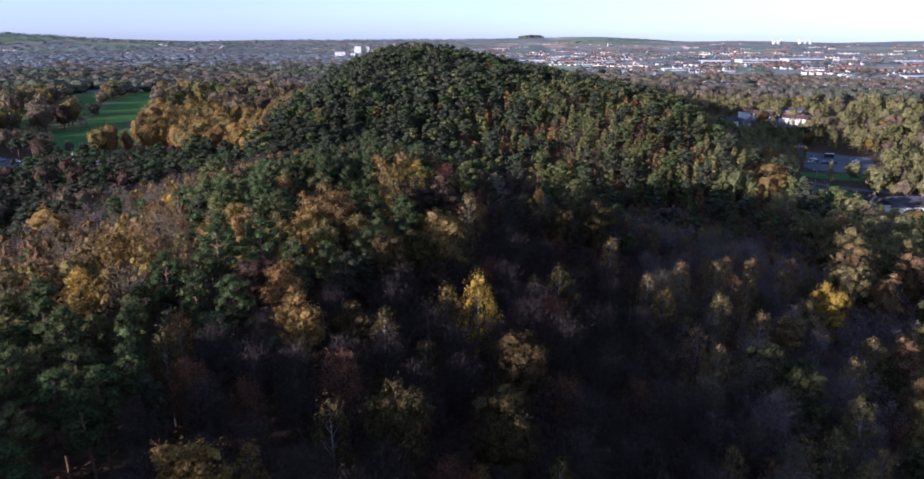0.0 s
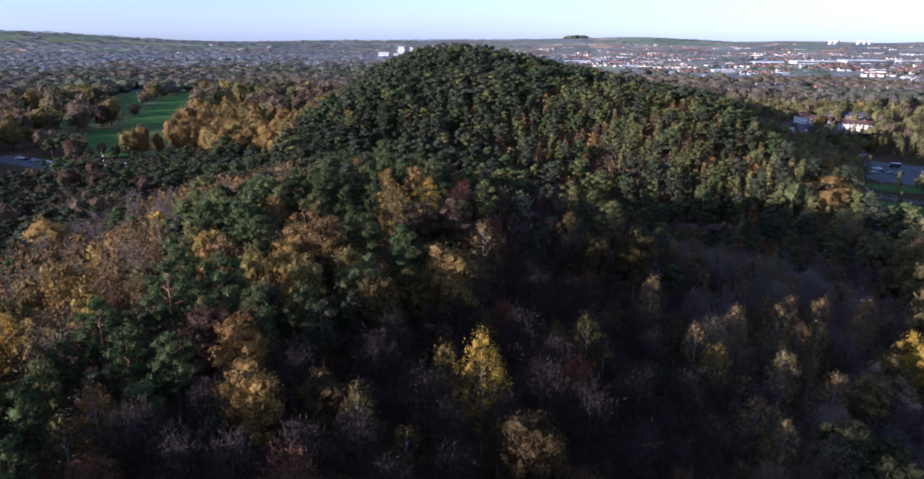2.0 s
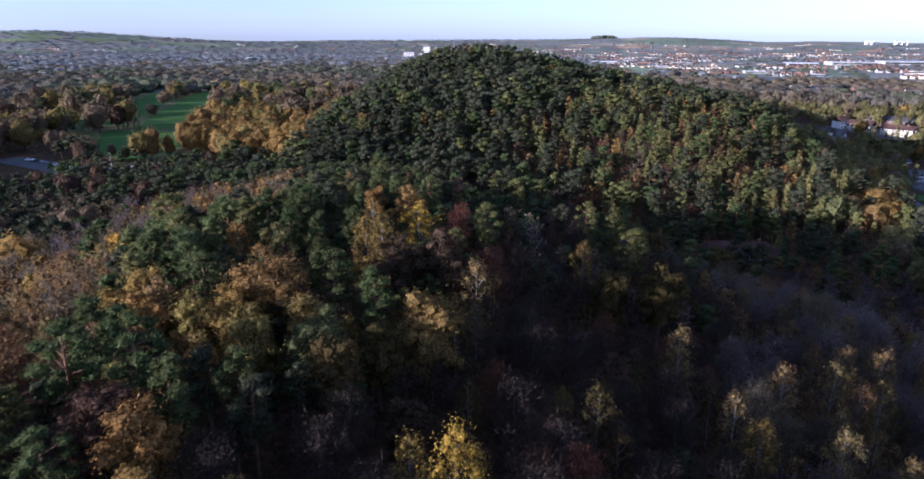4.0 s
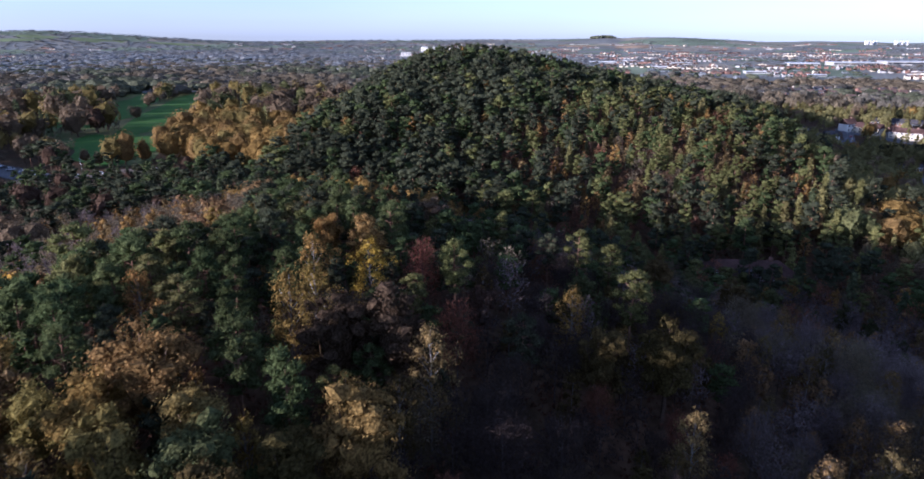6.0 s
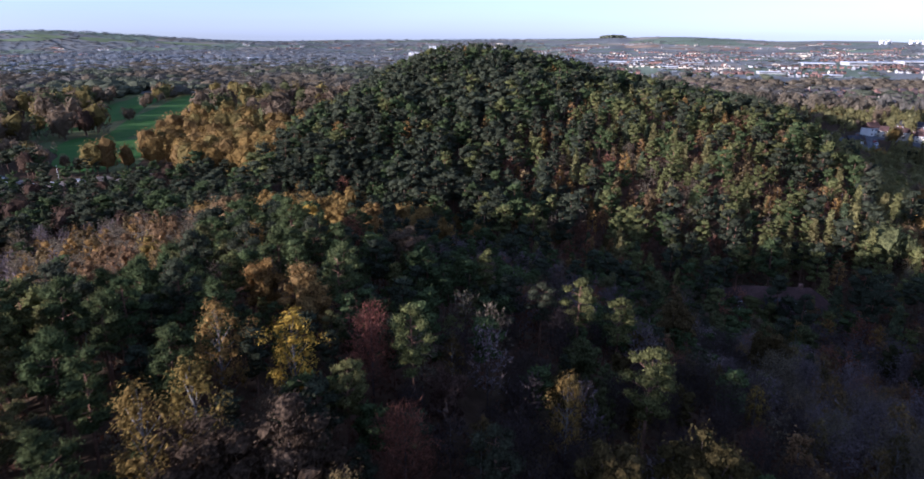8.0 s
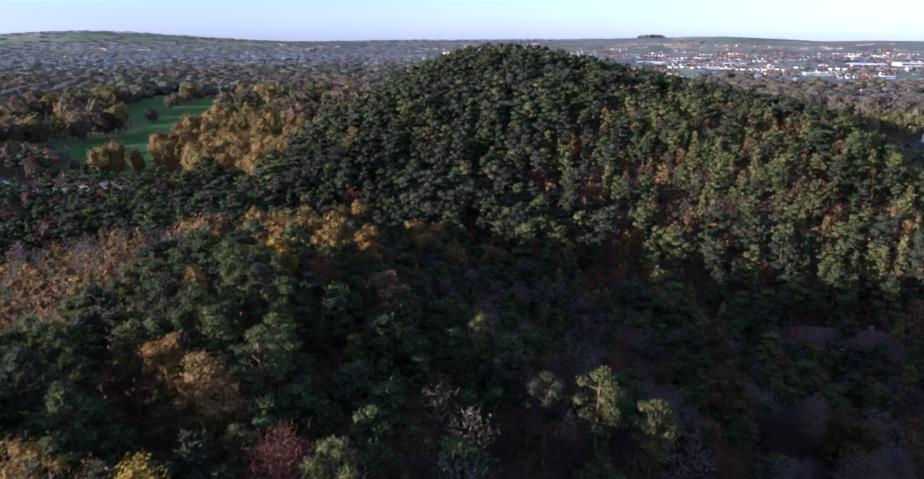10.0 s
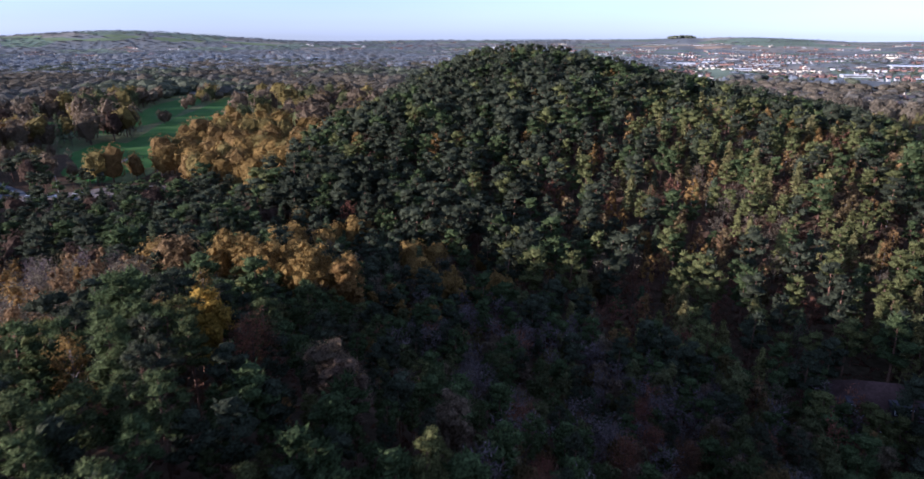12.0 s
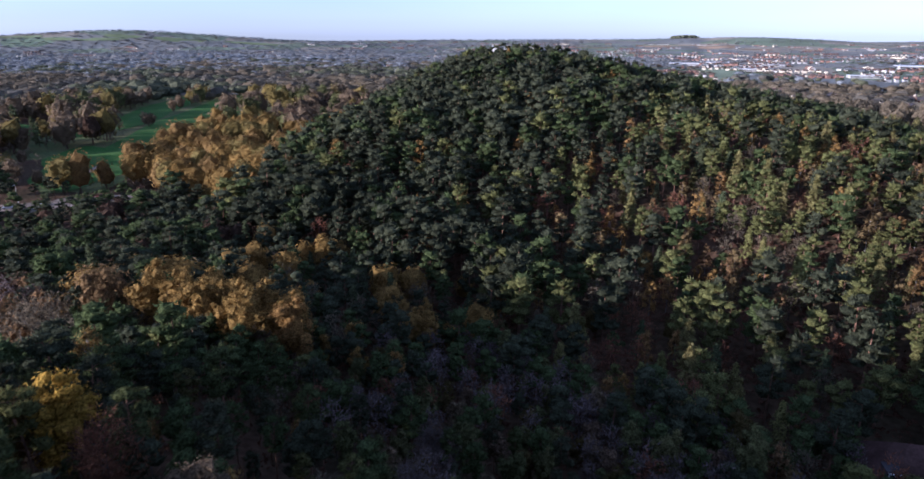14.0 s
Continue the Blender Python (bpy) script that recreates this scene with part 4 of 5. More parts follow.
# low trees that close the canopy
FIRST_LOW = len(TREES)
xs, ys = scatter(-120, 90, 60, 250, 3.9)
tx, ty = np.array([t[2] for t in TREES]), np.array([t[3] for t in TREES])
for x, y, a, off in zip(xs, ys, patchy(xs, ys, 28, 2.0), cleared(xs, ys)):
    dx = x - crest_x(y)
    if off or dx < -75 or np.min(np.hypot(tx - x, ty - y)) < 2.1:
        continue
    if x < -46 and 62 < y < 98:
        k = pick((0.5, "bare", "twig_b", 8), (0.3, "birch", "tan", 8), (0.2, "birch", "gold_a", 8))
    elif abs(dx + (9 if y > 112 else 3)) < (26 if y > 112 else 20) + 8 * a:
        k = pick((0.5, "pine", "pine_a", 8.5), (0.36, "pine", "pine_b", 8.5), (0.14, "bare", "twig_b", 8))
    elif dx < 0:
        k = pick((0.5, "bare", "twig_b", 8), (0.3, "birch", "tan", 8), (0.2, "birch", "dull_b", 8)) if y < 130 else pick((0.8, "bare", "twig_b", 8), (0.2, "birch", "dull_b", 7))
    elif y + 0.5 * x > 128 and (x < 18 or y > 200 and x < 42):
        k = pick((0.3, "pine", "pine_a", 9), (0.2, "broadleaf", "olive_b", 7), (0.2, "broadleaf", "dull_a", 7), (0.3, "bare", "twig_d", 9))
    else:
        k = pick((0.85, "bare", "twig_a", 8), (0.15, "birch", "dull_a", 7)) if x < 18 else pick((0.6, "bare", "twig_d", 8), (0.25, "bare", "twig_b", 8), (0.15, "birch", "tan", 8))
    plant(k[0], k[1], x, y, k[2] * rng.uniform(0.8, 1.1))

# how near the flight passes each tree decides its fineness
NEAR = {"pine": 300, "cone": 160, "broadleaf": 280, "birch": 300, "bare": 300}
sized = []
for n, (kind, leafage, x, y, h) in enumerate(TREES):
    d = math.hypot(x, 52) if y < 190 else math.hypot(x, y - 140)
    if n >= FIRST_LOW:
        d = max(d, 90)
    sized.append((d, kind, leafage, x, y, h, 3 if y < 30 or x > 0.56 * y + 60 or y > 500 + 0.12 * abs(x + 95) and x > -200 else 0 if d < (66 if kind == "broadleaf" else 71 if kind == "pine" else 50) else 1 if d < (70 if kind == "bare" else 122 if kind == "broadleaf" and x > -135 else 84) else 2 if d < 250 or kind == "broadleaf" and x < -150 and d < 430 else 3))
sized.sort(key=lambda row: row[0])
things, rest = [], []
for d, kind, leafage, x, y, h, lod in sized:
    if NEAR[kind] > 0 and y > 40:
        NEAR[kind] -= 1
        things.append((kind, leafage, x, y, h, lod))
    else:
        rest.append((kind, leafage, x, y, h, lod))

WORD = {"pine_a": "green", "pine_b": "dark green", "pine_c": "olive green", "cone_a": "dark green", "cone_b": "olive green", "gold_a": "golden", "gold_b": "bright yellow", "rust_a": "rust orange", "rust_b": "brown", "olive_a": "olive", "olive_b": "dull green", "olive_c": "pale olive", "moss": "mossy green", "dull_a": "brownish olive", "dull_b": "straw coloured", "umber": "dark brown", "tan": "tan", "twig_a": "mauve", "twig_d": "greyish mauve", "twig_b": "pale brown", "twig_c": "reddish"}
NAME = {"pine": "pine_tree", "cone": "conifer_tree", "broadleaf": "oak_tree", "birch": "birch_tree", "bare": "bare_birch_tree"}
TEXT = {"pine": "Scots pine with cushions of {} needles on the wooded slope", "cone": "pointed conifer with {} needles among hillside woods", "broadleaf": "round oak with {} autumn leaves at the wood's edge",
        "birch": "slender birch with {} autumn leaves and pale stem", "bare": "leafless birch with {} twigs and pale stem"}
SHARED = {}


def tree(kind, leafage, x, y, h, lod, variant):
    """One tree as a thing of its own: an empty at its foot, the trunk with its limbs, and the crown."""
    key = (kind, leafage, lod, variant)
    if key not in SHARED:
        wood, green = template(kind, lod, variant)
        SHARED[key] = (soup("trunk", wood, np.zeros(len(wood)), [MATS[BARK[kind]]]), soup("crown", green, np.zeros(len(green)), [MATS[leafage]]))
    top = tagged(new(NAME[kind]), TEXT[kind].format(WORD[leafage]), "tree", NAME[kind].replace("_", " ") + "s of the wood")
    s = h / KINDS[kind][1]
    wide = s * (0.88 if kind == "pine" and y < 235 else 1.0)
    top.matrix_world = pose(x, y, float(ground(x, y)), 0, 0, rng.uniform(0, 360)) @ Matrix.Diagonal((wide * rng.uniform(0.92, 1.1), wide, s, 1))
    for name, me in zip(("trunk", "crown"), SHARED[key]):
        new(name, me).parent = top
    return top


for row in things:
    tree(*row, int(rng.integers(VARIANTS)))


def forest(name, label, rows, category="trees"):
    tris, mats = [], []
    for kind, leafage, x, y, h, lod in rows:
        wood, green = template(kind, lod, int(rng.integers(VARIANTS)))
        s = h / KINDS[kind][1]
        a = rng.uniform(0, 2 * math.pi)
        wide = s * (1.35 if kind == "pine" and x < -110 and y < 345 else 1.12 if kind == "pine" else 1.0)
        c, q = math.cos(a) * wide * rng.uniform(0.9, 1.1), math.sin(a) * wide
        turn = np.array([[c, q, 0], [-q, c, 0], [0, 0, s]])
        at = np.array([x, y, float(ground(x, y))])
        tris += [wood @ turn + at, green @ turn + at]
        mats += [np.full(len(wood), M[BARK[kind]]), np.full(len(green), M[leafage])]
    me = soup(name, np.concatenate(tris), np.concatenate(mats), list(MATS.values()))
    return tagged(new(name, me), label, category, kind="stuff")


for kind, name, label in (("pine", "pine_wood", "dense dark green pine wood on a hill"), ("cone", "conifer_wood", "pointed olive conifers on the hillside"), ("broadleaf", "oak_wood", "brown and golden autumn oak wood"),
                          ("birch", "birch_wood", "golden birches among the wood"), ("bare", "bare_birch_wood", "leafless mauve birch scrub")):
    forest(name, label, [r for r in rest if r[0] == kind])

# undergrowth
xs, ys = scatter(-130, 90, 40, 420, 4.6)
keep = (~cleared(xs, ys)) & (np.abs(xs) < 60 + 0.5 * ys)
forest("bracken", "reddish brown bracken under the trees", [("tuft", "bracken", x, y, rng.uniform(1.2, 2.2), 2 if y < 200 else 3) for x, y in zip(xs[keep], ys[keep])], "bracken")

# woods of the plain, ring by ring
far_rows = []
for r0, r1, gap, lod, size in ((480, 830, 13, -1, 15), (830, 1300, 15, 1, 12), (1300, 2400, 22, 2, 11), (2400, 4600, 44, 3, 8)):
    xs, ys = scatter(-r1 * 0.97, r1 * 0.62, 60, r1, gap)
    r = np.hypot(xs, ys)
    keep = (r > r0) & (r <= r1) & (xs < 0.58 * ys + 40) & (xs > -1.75 * (ys - 40)) & ~cleared(xs, ys) & (hill(xs, ys) < 2) & ((r > 780) | (xs < -520) | (xs > 330) | (ys > 700) | (ys < 22))
    xs, ys, r = xs[keep], ys[keep], r[keep]
    wood = patchy(xs, ys, 240, 9.0)
    built = step(-300, 500, xs + 0.18 * ys) * step(700, 1100, r)
    for x, y, v, t in zip(xs, ys, wood, built):
        if v < -0.1 + 0.28 * t and rng.random() < 0.2 + 0.6 * t:
            continue
        q = v + rng.normal(0, 0.16)
        # the haze-painted colours take over with distance
        c = ("far_wood_c" if q < -0.12 else "far_wood_a" if q < 0.16 else "far_wood_b") if rng.random() > step(1050, 2300, math.hypot(x, y)) else ("haze_tint_a" if q < 0.1 else "haze_tint_b")
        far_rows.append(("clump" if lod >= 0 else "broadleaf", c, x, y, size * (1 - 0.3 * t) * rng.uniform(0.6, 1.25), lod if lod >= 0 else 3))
# the clump of beeches on the far knoll
for k in range(60):
    a, q = rng.uniform(0, 6.28), math.sqrt(rng.random())
    far_rows.append(("clump", "far_wood_c", -150 + 90 * q * math.cos(a), 4480 + 60 * q * math.sin(a), 17 * (1.1 - 0.55 * q * q), 0))
forest("far_woods", "mauve and rust woods across the plain, farthest crowns tinted for haze", far_rows)


# ---- buildings, cars and the town ----
def part(name, verts, faces, m, parent, label=""):
    me = mesh_of(name, verts, faces, [m])
    ob = new(name, me)
    ob.parent = parent
    return tagged(ob, label)


def box(x0, x1, y0, y1, z0, z1):
    v = [(x, y, z) for z in (z0, z1) for y in (y0, y1) for x in (x0, x1)]
    return v, [(0, 2, 3, 1), (4, 5, 7, 6), (0, 1, 5, 4), (2, 6, 7, 3), (0, 4, 6, 2), (1, 3, 7, 5)]


def at_foot(name, label, category, x, y, turn, group="", lift=0.0):
    top = tagged(new(name), label, category, group)
    top.matrix_world = pose(x, y, float(ground(x, y)) + lift, 0, 0, turn)
    return top


def window(parent, x, y, z, wide, high, way):
    """A framed window on a wall that faces way * y."""
    d = 0.12 * way
    lo, hi = sorted((y - d * 0.2, y + d))
    f = part("window", *box(x - wide / 2, x + wide / 2, lo, hi, z, z + high), FRAME, parent, "white framed window")
    lo, hi = sorted((y + d, y + d * 1.3))
    n = max(1, round(wide / 0.9))
    w = (wide - 0.12) / n
    for i in range(n):
        c = x - wide / 2 + 0.06 + w * (i + 0.5)
        part("pane", *box(c - w / 2 + 0.05, c + w / 2 - 0.05, lo, hi, z + 0.1, z + high - 0.1), GLASS, f, "dark glass pane")


def house(label, x, y, turn, long, deep, wall_h, roof_h, wall, roof, storeys=2, hip=0.0, group="", name="house", each=3.0):
    """A pitched-roof house with its windows, door and chimney."""
    top = at_foot(name, label, "house", x, y, turn, group)
    a, b, e = long / 2, deep / 2, 0.35
    part("wall", *box(-a, a, -b, b, -1.5, wall_h), wall, top)
    if not hip:
        for s in (-1, 1):
            part("gable", [(s * a, -b, wall_h), (s * a, b, wall_h), (s * a, 0, wall_h + roof_h * 0.96), (s * (a - 0.2), -b, wall_h), (s * (a - 0.2), b, wall_h), (s * (a - 0.2), 0, wall_h + roof_h * 0.96)],
                 [(0, 1, 2), (3, 5, 4), (0, 2, 5, 3), (1, 4, 5, 2)], wall, top)
    h = hip * deep
    v = [(-a - e, -b - e, wall_h - 0.15), (a + e, -b - e, wall_h - 0.15), (a + e, b + e, wall_h - 0.15), (-a - e, b + e, wall_h - 0.15), (-a - e + h, 0, wall_h + roof_h), (a + e - h, 0, wall_h + roof_h)]
    v += [(p, q, r + 0.18) for p, q, r in v]
    f = [(6, 7, 11, 10), (8, 9, 10, 11), (0, 4, 5, 1), (2, 5, 4, 3), (0, 1, 7, 6), (2, 3, 9, 8)]
    f += [(7, 8, 11), (9, 6, 10), (1, 5, 2), (3, 4, 0), (1, 2, 8, 7), (3, 0, 6, 9)]
    part("roof", v, f, roof, top)
    part("chimney", *box(a * 0.45 - 0.4, a * 0.45 + 0.4, -0.4, 0.4, wall_h + roof_h - 0.6, wall_h + roof_h + 1.1), BRICK, top)
    n = max(1, int(long / each))
    for s in range(storeys):
        z = 0.9 + s * wall_h / storeys
        for i in range(n):
            wx = -a + long * (i + 0.5) / n
            if s == 0 and i == n // 2:
                part("door", *box(wx - 0.5, wx + 0.5, -b - 0.08, -b + 0.05, -0.2, 2.1), SLATE, top, "dark front door")
                continue
            window(top, wx, -b, z, 1.5, 1.2, -1)
    for s in (-1, 1):
        part("gutter", *box(-a - e, a + e, s * (b + e) - 0.06, s * (b + e) + 0.06, wall_h - 0.28, wall_h - 0.16), FRAME, top)
    return top


# the long roof with dormers in the shaded wood
lodge = house("long dark brick house with tiled roof and dormers", 39.4, 246.6, 8, 27, 10, 4.2, 3.8, BRICK, TILES, 1, 0.55, name="lodge", each=3.4)
for dx, wide in ((-9.5, 1.7), (-1.6, 3.0), (2.8, 1.7)):
    d = part("dormer", *box(dx - wide / 2 - 0.3, dx + wide / 2 + 0.3, -5.2, -1.6, 4.4, 6.2), SLATE, lodge, "dark flat-topped dormer")
    window(d, dx, -5.2, 4.7, wide, 1.2, -1)

house("small white gabled house beside a car park", 135, 529, 20, 9, 6.5, 3.8, 2.8, WHITE, SLATE, 2)
house("cream terraced houses with brown roofs", 173, 579, -34, 18, 7, 4.8, 2.8, CREAM, TILES, 2, group="terraces")
house("cream terraced houses with brown roofs", 194, 566, -30, 22, 7, 4.8, 2.8, CREAM, TILES, 2, group="terraces")
house("white gabled house at the end of terraces", 161, 584, 30, 9, 8, 5.6, 3.4, WHITE, TILES, 2, group="terraces")
house("brown brick terrace behind white houses", 199, 604, -25, 32, 8, 4.8, 3.0, BRICK, SLATE, 2, group="terraces")
house("low white clubhouse with wide dark roof", 160, 314, 8, 26, 14, 3.0, 3.2, WHITE, SLATE, 1, 0.5, name="clubhouse")
house("white gabled wing of the clubhouse", 144, 309, 98, 9, 8, 3.6, 2.4, WHITE, SLATE, 1, name="clubhouse_wing")
house("low brick changing rooms below tall hedge", 158, 468, 4, 18, 6, 2.8, 1.2, BRICK, SLATE, 1, name="changing_rooms")
house("pale roofed hall beyond the hill", 91, 534, 10, 24, 12, 4.5, 2.2, WHITE, METAL, 1, name="hall")


def car(paint, label, x, y, turn):
    top = at_foot("car", label, "car", x, y, turn, "parked cars", 0.45)
    side = [(-2.15, 0.35), (-2.15, 0.8), (-1.75, 0.92), (-1.15, 1.42), (0.45, 1.45), (1.15, 0.98), (2.0, 0.8), (2.15, 0.55), (2.15, 0.3)]
    v, f = [], []
    for w, s in ((-0.86, 1), (0.86, 1)):
        v += [(px, w * (0.82 if pz > 1.2 else 1.0), pz) for px, pz in side]
    n = len(side)
    f = [tuple(range(n))[::-1], tuple(range(n, 2 * n))] + [(i, (i + 1) % n, n + (i + 1) % n, n + i) for i in range(n)]
    body = part("body", v, f, PAINT[paint], top)
    part("windscreen", [(0.5, -0.66, 1.43), (0.5, 0.66, 1.43), (1.16, 0.76, 1.01), (1.16, -0.76, 1.01)], [(0, 3, 2, 1)], GLASS, body, "dark glass")
    part("rear_window", [(-1.2, -0.66, 1.42), (-1.2, 0.66, 1.42), (-1.74, 0.76, 0.96), (-1.74, -0.76, 0.96)], [(0, 1, 2, 3)], GLASS, body, "dark glass")
    for s in (-1, 1):
        q = [(-1.35, s * 0.85, 0.98), (-1.05, s * 0.75, 1.36), (0.4, s * 0.75, 1.38), (0.95, s * 0.85, 1.0)]
        part("side_window", q, [(0, 1, 2, 3)] if s > 0 else [(3, 2, 1, 0)], GLASS, body, "dark glass")
        for wx in (-1.35, 1.35):
            ring = [(wx + 0.33 * math.cos(t * math.pi / 5), s * yy, 0.33 + 0.33 * math.sin(t * math.pi / 5)) for yy in (0.7, 0.9) for t in range(10)]
            part("wheel", ring, [tuple(range(10)), tuple(range(10, 20))[::-1]] + [(t, t + 10, (t + 1) % 10 + 10, (t + 1) % 10) for t in range(10)], RUBBER, top)
    return top


masters = {}
COLOURS = {"white": "white", "silver": "silver", "black": "black", "red": "dark red", "blue": "dark blue"}


def park(paint, x, y, turn):
    if paint not in masters:
        masters[paint] = car(paint, COLOURS[paint] + " hatchback parked on asphalt", x, y, turn)
    else:
        copy_thing(masters[paint], pose(x, y, float(ground(x, y)) + 0.45, 0, 0, turn))


for p, x, y, t in (("white", -252, 302, 40), ("white", -245, 306, 40), ("silver", -239, 314, 20), ("white", -232, 306, 35), ("black", -228, 326, 80), ("red", -225, 328, 80), ("white", -222, 329, 80), ("black", -218.5, 331, 80),
                   ("silver", -258, 297, 40), ("white", -304, 317, 20), ("white", -279, 309, 25), ("silver", -290, 312, 20), ("black", -297, 315, 20), ("white", -268, 305, 30), ("black", 165, 442, 165), ("white", 163, 436, 165), ("black", 162, 429, 160), ("blue", 166, 425, 165), ("black", 172, 427, 165), ("silver", 158, 424, 165), ("white", 187, 432, 10),
                   ("white", 166, 356, -15), ("black", 172, 354, -15), ("silver", 133, 366, 75), ("white", 146, 316, 20), ("white", 117, 547, 100), ("black", 122, 553, 100), ("white", 126, 543, 60), ("silver", 150, 535, 75),
                   ("white", 153, 544, 75), ("red", 155, 554, 75), ("white", 130, 514, 10), ("silver", 121, 521, 10), ("blue", 121, 330, 76)):
    park(p, x, y, t)


def van(x, y, turn):
    top = at_foot("van", "dark van with white roof parked on asphalt", "van", x, y, turn, lift=0.3)
    part("body", *box(-2.9, 2.3, -1.0, 1.0, 0.4, 2.5), PAINT["black"], top)
    part("bonnet", *box(2.3, 3.0, -0.95, 0.95, 0.4, 1.4), PAINT["black"], top)
    part("roof", *box(-2.9, 2.1, -1.02, 1.02, 2.5, 2.75), PAINT["white"], top, "white roof")
    part("windscreen", *box(2.3, 2.34, -0.85, 0.85, 1.5, 2.3), GLASS, top, "dark glass")
    for wx in (-1.9, 1.8):
        for s in (-1, 1):
            ring = [(wx + 0.38 * math.cos(t * math.pi / 5), s * yy, 0.38 + 0.38 * math.sin(t * math.pi / 5)) for yy in (0.8, 1.02) for t in range(10)]
            part("wheel", ring, [tuple(range(10)), tuple(range(10, 20))[::-1]] + [(t, t + 10, (t + 1) % 10 + 10, (t + 1) % 10) for t in range(10)], RUBBER, top)


van(176, 446, 165)


def street_lamp(x, y, turn):
    top = at_foot("street_lamp", "tall grey steel street lamp beside the road", "street lamp", x, y, turn, "street lamps")
    def cyl(a, b, ra, rb):
        t = stick(a, b, ra, rb, 6)
        return [tuple(p) for p in t.reshape(-1, 3)], [(i, i + 1, i + 2) for i in range(0, 3 * len(t), 3)]
    part("pole", *cyl((0, 0, -0.5), (0, 0, 8), 0.1, 0.06), STEEL, top)
    part("arm", *cyl((0, 0, 8), (1.4, 0, 8.3), 0.05, 0.04), STEEL, top)
    part("lantern", *box(1.2, 1.9, -0.15, 0.15, 8.2, 8.38), STEEL, top)


for x, y, t in ((127, 320, 160), (134, 352, 160), (158, 395, 90), (145, 529, 0), (-248, 312, -50), (170, 400, 80)):
    street_lamp(x, y, t)


def hedge(x0, y0, x1, y1, high, wide):
    """A tall clipped row of evergreens."""
    r = np.random.default_rng(31)
    top = tagged(new("hedge"), "tall dark green evergreen hedge row", "hedge")
    top.matrix_world = pose((x0 + x1) / 2, (y0 + y1) / 2, float(ground((x0 + x1) / 2, (y0 + y1) / 2)), 0, 0, math.degrees(math.atan2(y1 - y0, x1 - x0)))
    long = math.hypot(x1 - x0, y1 - y0)
    n = int(long * 60)
    p = np.stack([r.uniform(-long / 2, long / 2, n), r.choice([-1, 1], n) * wide / 2, r.uniform(0, high, n)], 1)
    up = r.random(n) < 0.4
    p[up, 1], p[up, 2] = r.uniform(-wide / 2, wide / 2, up.sum()), high
    p += 0.35 * np.sin(p[:, ::-1] * 1.3)
    nn = np.stack([0 * p[:, 0], np.where(up, 0, np.sign(p[:, 1])), np.where(up, 1.0, 0.3)], 1)
    tri = scales(r, p, nn, 1.0, 1.2, 0.5)
    new("foliage", soup("foliage", tri, np.zeros(len(tri)), [MATS["pine_b"]])).parent = top
    for k in range(int(long / 3)):
        t = stick((-long / 2 + 1.5 + 3 * k, 0, -0.5), (-long / 2 + 1.5 + 3 * k, 0, high * 0.8), 0.15, 0.08, 4)
        new("trunk", soup("trunk", t, np.zeros(len(t)), [MATS["bark"]])).parent = top


hedge(146, 488, 190, 503, 10, 5)


# dead wood on the sunny flank
def dead_wood(label, x, y, ax, ay, az, limbs):
    """A fallen or leaning dead stem with broken limbs."""
    top = at_foot("dead_branch", label, "dead wood", x, y, 0)
    def limb(name, a, b, ra, rb):
        t = stick(a, b, ra, rb, 6)
        new(name, soup(name, t, np.zeros(len(t)), [DEAD])).parent = top
    limb("stem", (0, 0, 0.1), (ax, ay, az), 0.22, 0.09)
    for f, bx, by, bz in limbs:
        p = np.array([ax, ay, az]) * f + [0, 0, 0.1 * (1 - f)]
        limb("limb", p, p + [bx, by, bz], 0.08, 0.02)


dead_wood("pale fallen dead trunk among bare birches", -96, 154, 6.5, 2.2, 1.4, ((0.4, 0.8, -1.2, 0.9), (0.65, 1.2, 1.0, 0.7), (0.85, 0.9, -0.5, 1.1)))
dead_wood("pale leaning dead branch on the slope", -108, 163, 3.0, -2.0, 6.0, ((0.45, 1.4, 0.3, 1.1), (0.7, -0.8, 0.9, 1.2)))


# larger white buildings of the plain
def block(name, label, x, y, turn, long, deep, high, floors, wall=WHITE, cols=8):
    top = at_foot(name, label, "building", x, y, turn, "large white buildings")
    part("wall", *box(-long / 2, long / 2, -deep / 2, deep / 2, -4, high), wall, top)
    part("roof", *box(-long / 2 - 0.4, long / 2 + 0.4, -deep / 2 - 0.4, deep / 2 + 0.4, high, high + 0.8), METAL, top)
    for s in range(floors):
        z = high * (s + 0.35) / floors
        part("window_band", *box(-long / 2 + 1, long / 2 - 1, -deep / 2 - 0.15, -deep / 2 + 0.1, z, z + high / floors * 0.4), GLASS, top, "band of dark windows")
    return top


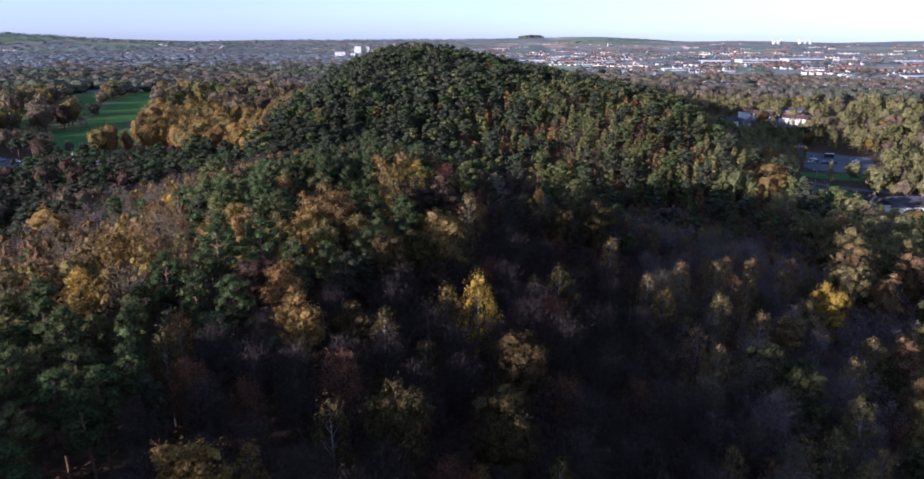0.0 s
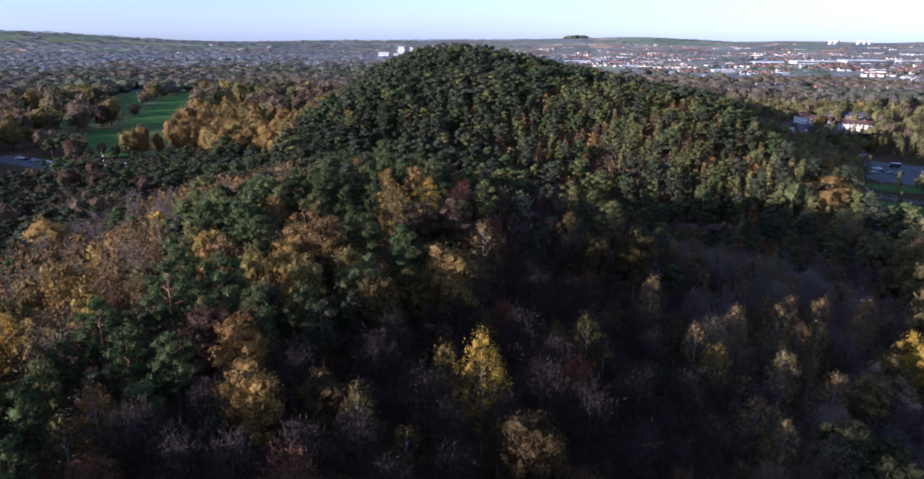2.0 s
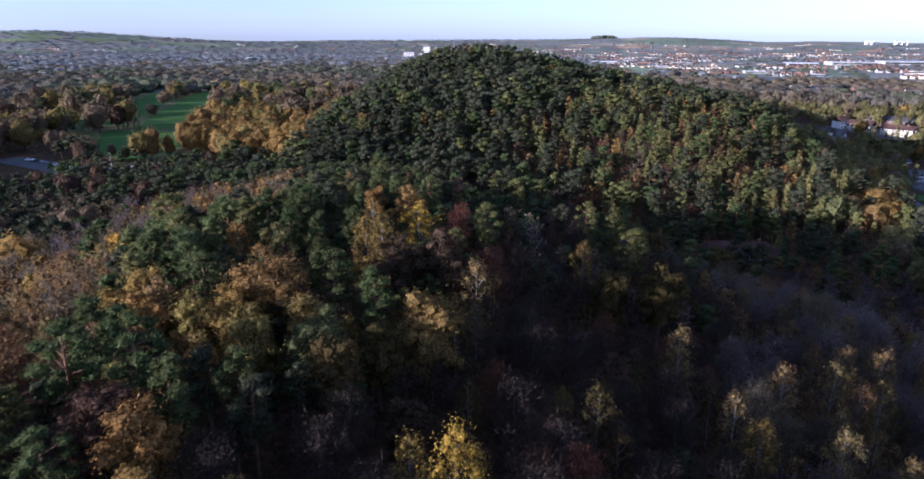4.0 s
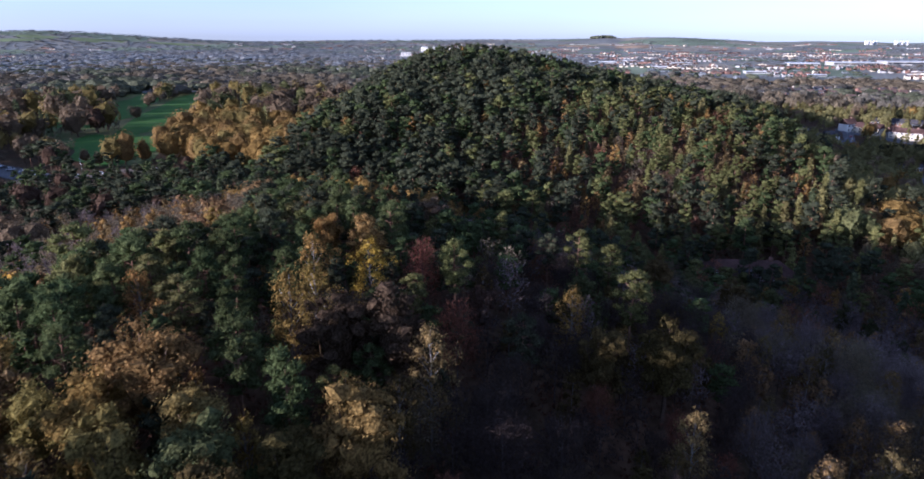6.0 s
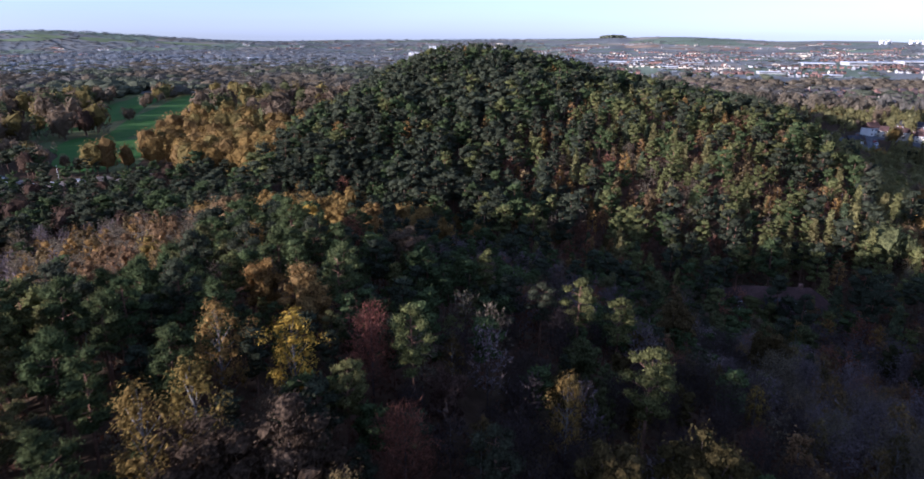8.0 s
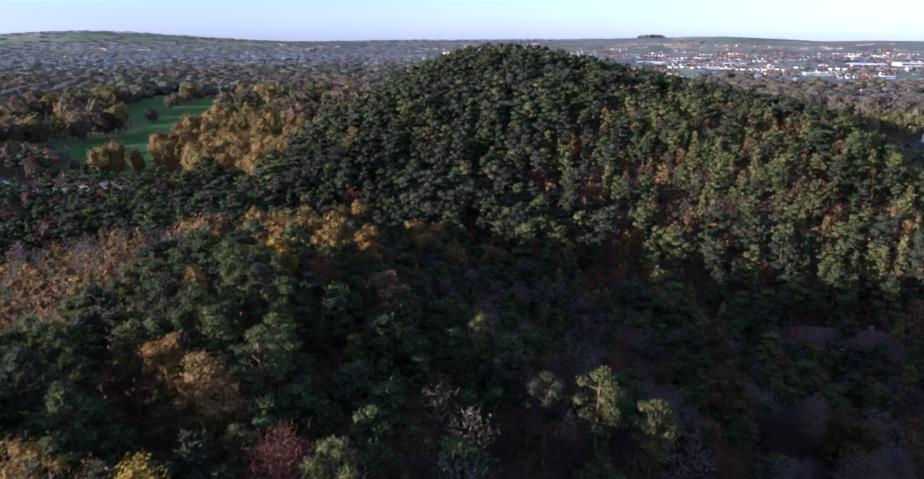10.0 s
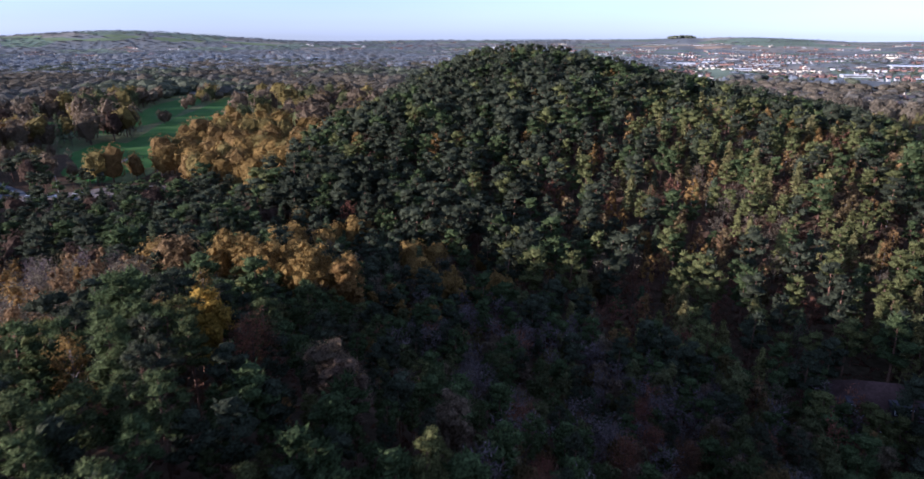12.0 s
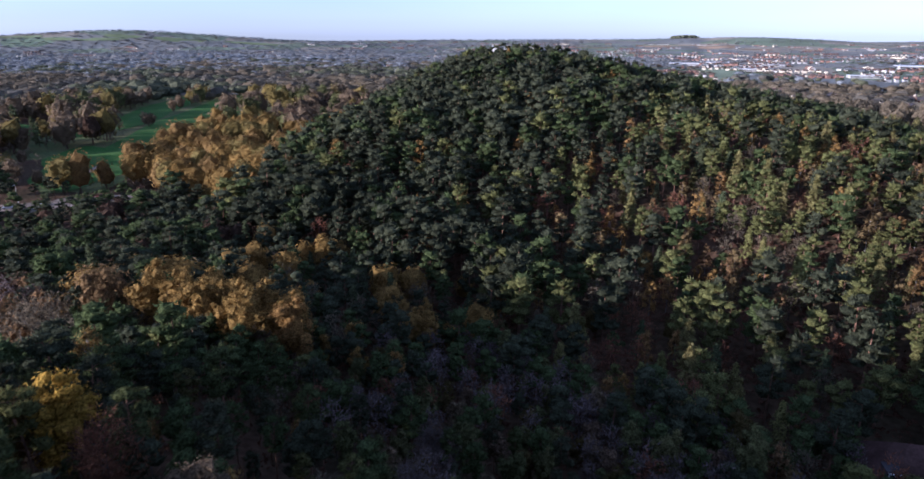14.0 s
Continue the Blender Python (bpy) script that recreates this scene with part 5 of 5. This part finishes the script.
block("tower_block", "white high-rise flats above the town", -712, 2200, 15, 32, 14, 20, 8)
block("tower_block", "white high-rise flats above the town", -690, 2270, 15, 14, 13, 14, 6)
block("tower_block", "white high-rise flats above the town", -775, 2620, 10, 24, 14, 27, 10)
block("tower_block", "white high-rise flats above the town", -740, 2640, 10, 12, 12, 25, 10)
for k, (x, y) in enumerate(((1290, 4250), (1315, 4260), (1345, 4290), (1480, 4380), (1515, 4400), (1550, 4420))):
    block("tower_block", "distant white tower block on the skyline", x, y, 5, 13, 13, 22, 8)
for x, y, t, lo, de, hi in ((390, 1725, 2, 80, 60, 10), (500, 1755, 6, 120, 70, 12), (610, 1775, 8, 110, 70, 15), (740, 1850, 10, 60, 40, 11), (870, 1800, 8, 70, 40, 10), (-60, 1940, 0, 90, 40, 8), (20, 1985, 0, 70, 40, 9), (72, 1570, 5, 40, 25, 7),
                            (-1055, 1690, -20, 48, 26, 7), (-1150, 1685, -20, 30, 18, 6), (-1030, 1760, -25, 60, 30, 12), (240, 1420, 10, 50, 25, 7), (330, 1360, 15, 40, 20, 6), (130, 1760, 5, 60, 30, 8), (520, 1180, 20, 45, 20, 7), (620, 1260, 15, 50, 22, 7)):
    block("warehouse", "long white warehouse with pale roof", x, y, t, lo * 0.8, de * 0.7, hi * 0.55, 1, PALE)

# streets of small houses
r = np.random.default_rng(11)
verts, faces, which = [], [], []
slots = [PALE, BRICK, CREAM, ROOFS, SLATE]


def tiny(x, y, turn, long, deep, high, wall, roof):
    c, s = math.cos(turn), math.sin(turn)
    z, n = float(ground(x, y)) - 0.5, len(verts)
    a, b = long / 2, deep / 2
    for px, py, pz in ((-a, -b, 0), (a, -b, 0), (a, b, 0), (-a, b, 0), (-a, -b, high), (a, -b, high), (a, b, high), (-a, b, high), (-a, 0, high * 1.55), (a, 0, high * 1.55)):
        verts.append((x + px * c - py * s, y + px * s + py * c, z + pz))
    for f, m in (((0, 1, 5, 4), wall), ((2, 3, 7, 6), wall), ((1, 2, 6, 9, 5), wall), ((3, 0, 4, 8, 7), wall), ((4, 5, 9, 8), roof), ((6, 7, 8, 9), roof)):
        faces.append(tuple(n + i for i in f))
        which.append(m)


streets = []
while len(streets) < 560:
    d = math.exp(r.uniform(math.log(820), math.log(4300)))
    az = r.uniform(-52, 30)
    x, y = d * math.sin(radians(az)), d * math.cos(radians(az))
    share = step(-34, -6, az) * 0.9 + 0.22 * (d > 1500)
    if r.random() < share and hill(x, y) < 0.5 and ground(x, y) < 42 and not cleared(np.array(x), np.array(y)) and noise.noise(Vector((x / 330, y / 330, 3))) > -0.2:
        streets.append((x, y))
for x, y in streets:
    t = r.uniform(-0.5, 0.5) + (math.pi / 2 if r.random() < 0.25 else 0)
    wall = int(r.choice([0, 1, 2], p=[0.16, 0.66, 0.18]))
    for k in range(int(r.integers(3, 9))):
        u = k * 13.0
        tiny(x + u * math.cos(t), y + u * math.sin(t), t, r.uniform(6, 9), 6.5, r.uniform(3.6, 4.8), wall if r.random() < 0.8 else int(r.integers(3)), 3 if r.random() < 0.6 else 4)
for x, y, n in ((235, 835, 4), (150, 900, 5), (95, 930, 4), (280, 800, 3), (330, 860, 5), (60, 1010, 4), (210, 960, 5), (300, 950, 5)):
    t = r.uniform(-0.3, 0.3)
    for k in range(n):
        tiny(x + 12 * k * math.cos(t), y + 12 * k * math.sin(t), t, 9, 8, 5.2, int(r.integers(3)), 3 + int(r.integers(2)))
town = mesh_of("town_houses", verts, faces, slots, which)
tagged(new("town_houses", town), "streets of small white and brick houses", "houses", kind="stuff")
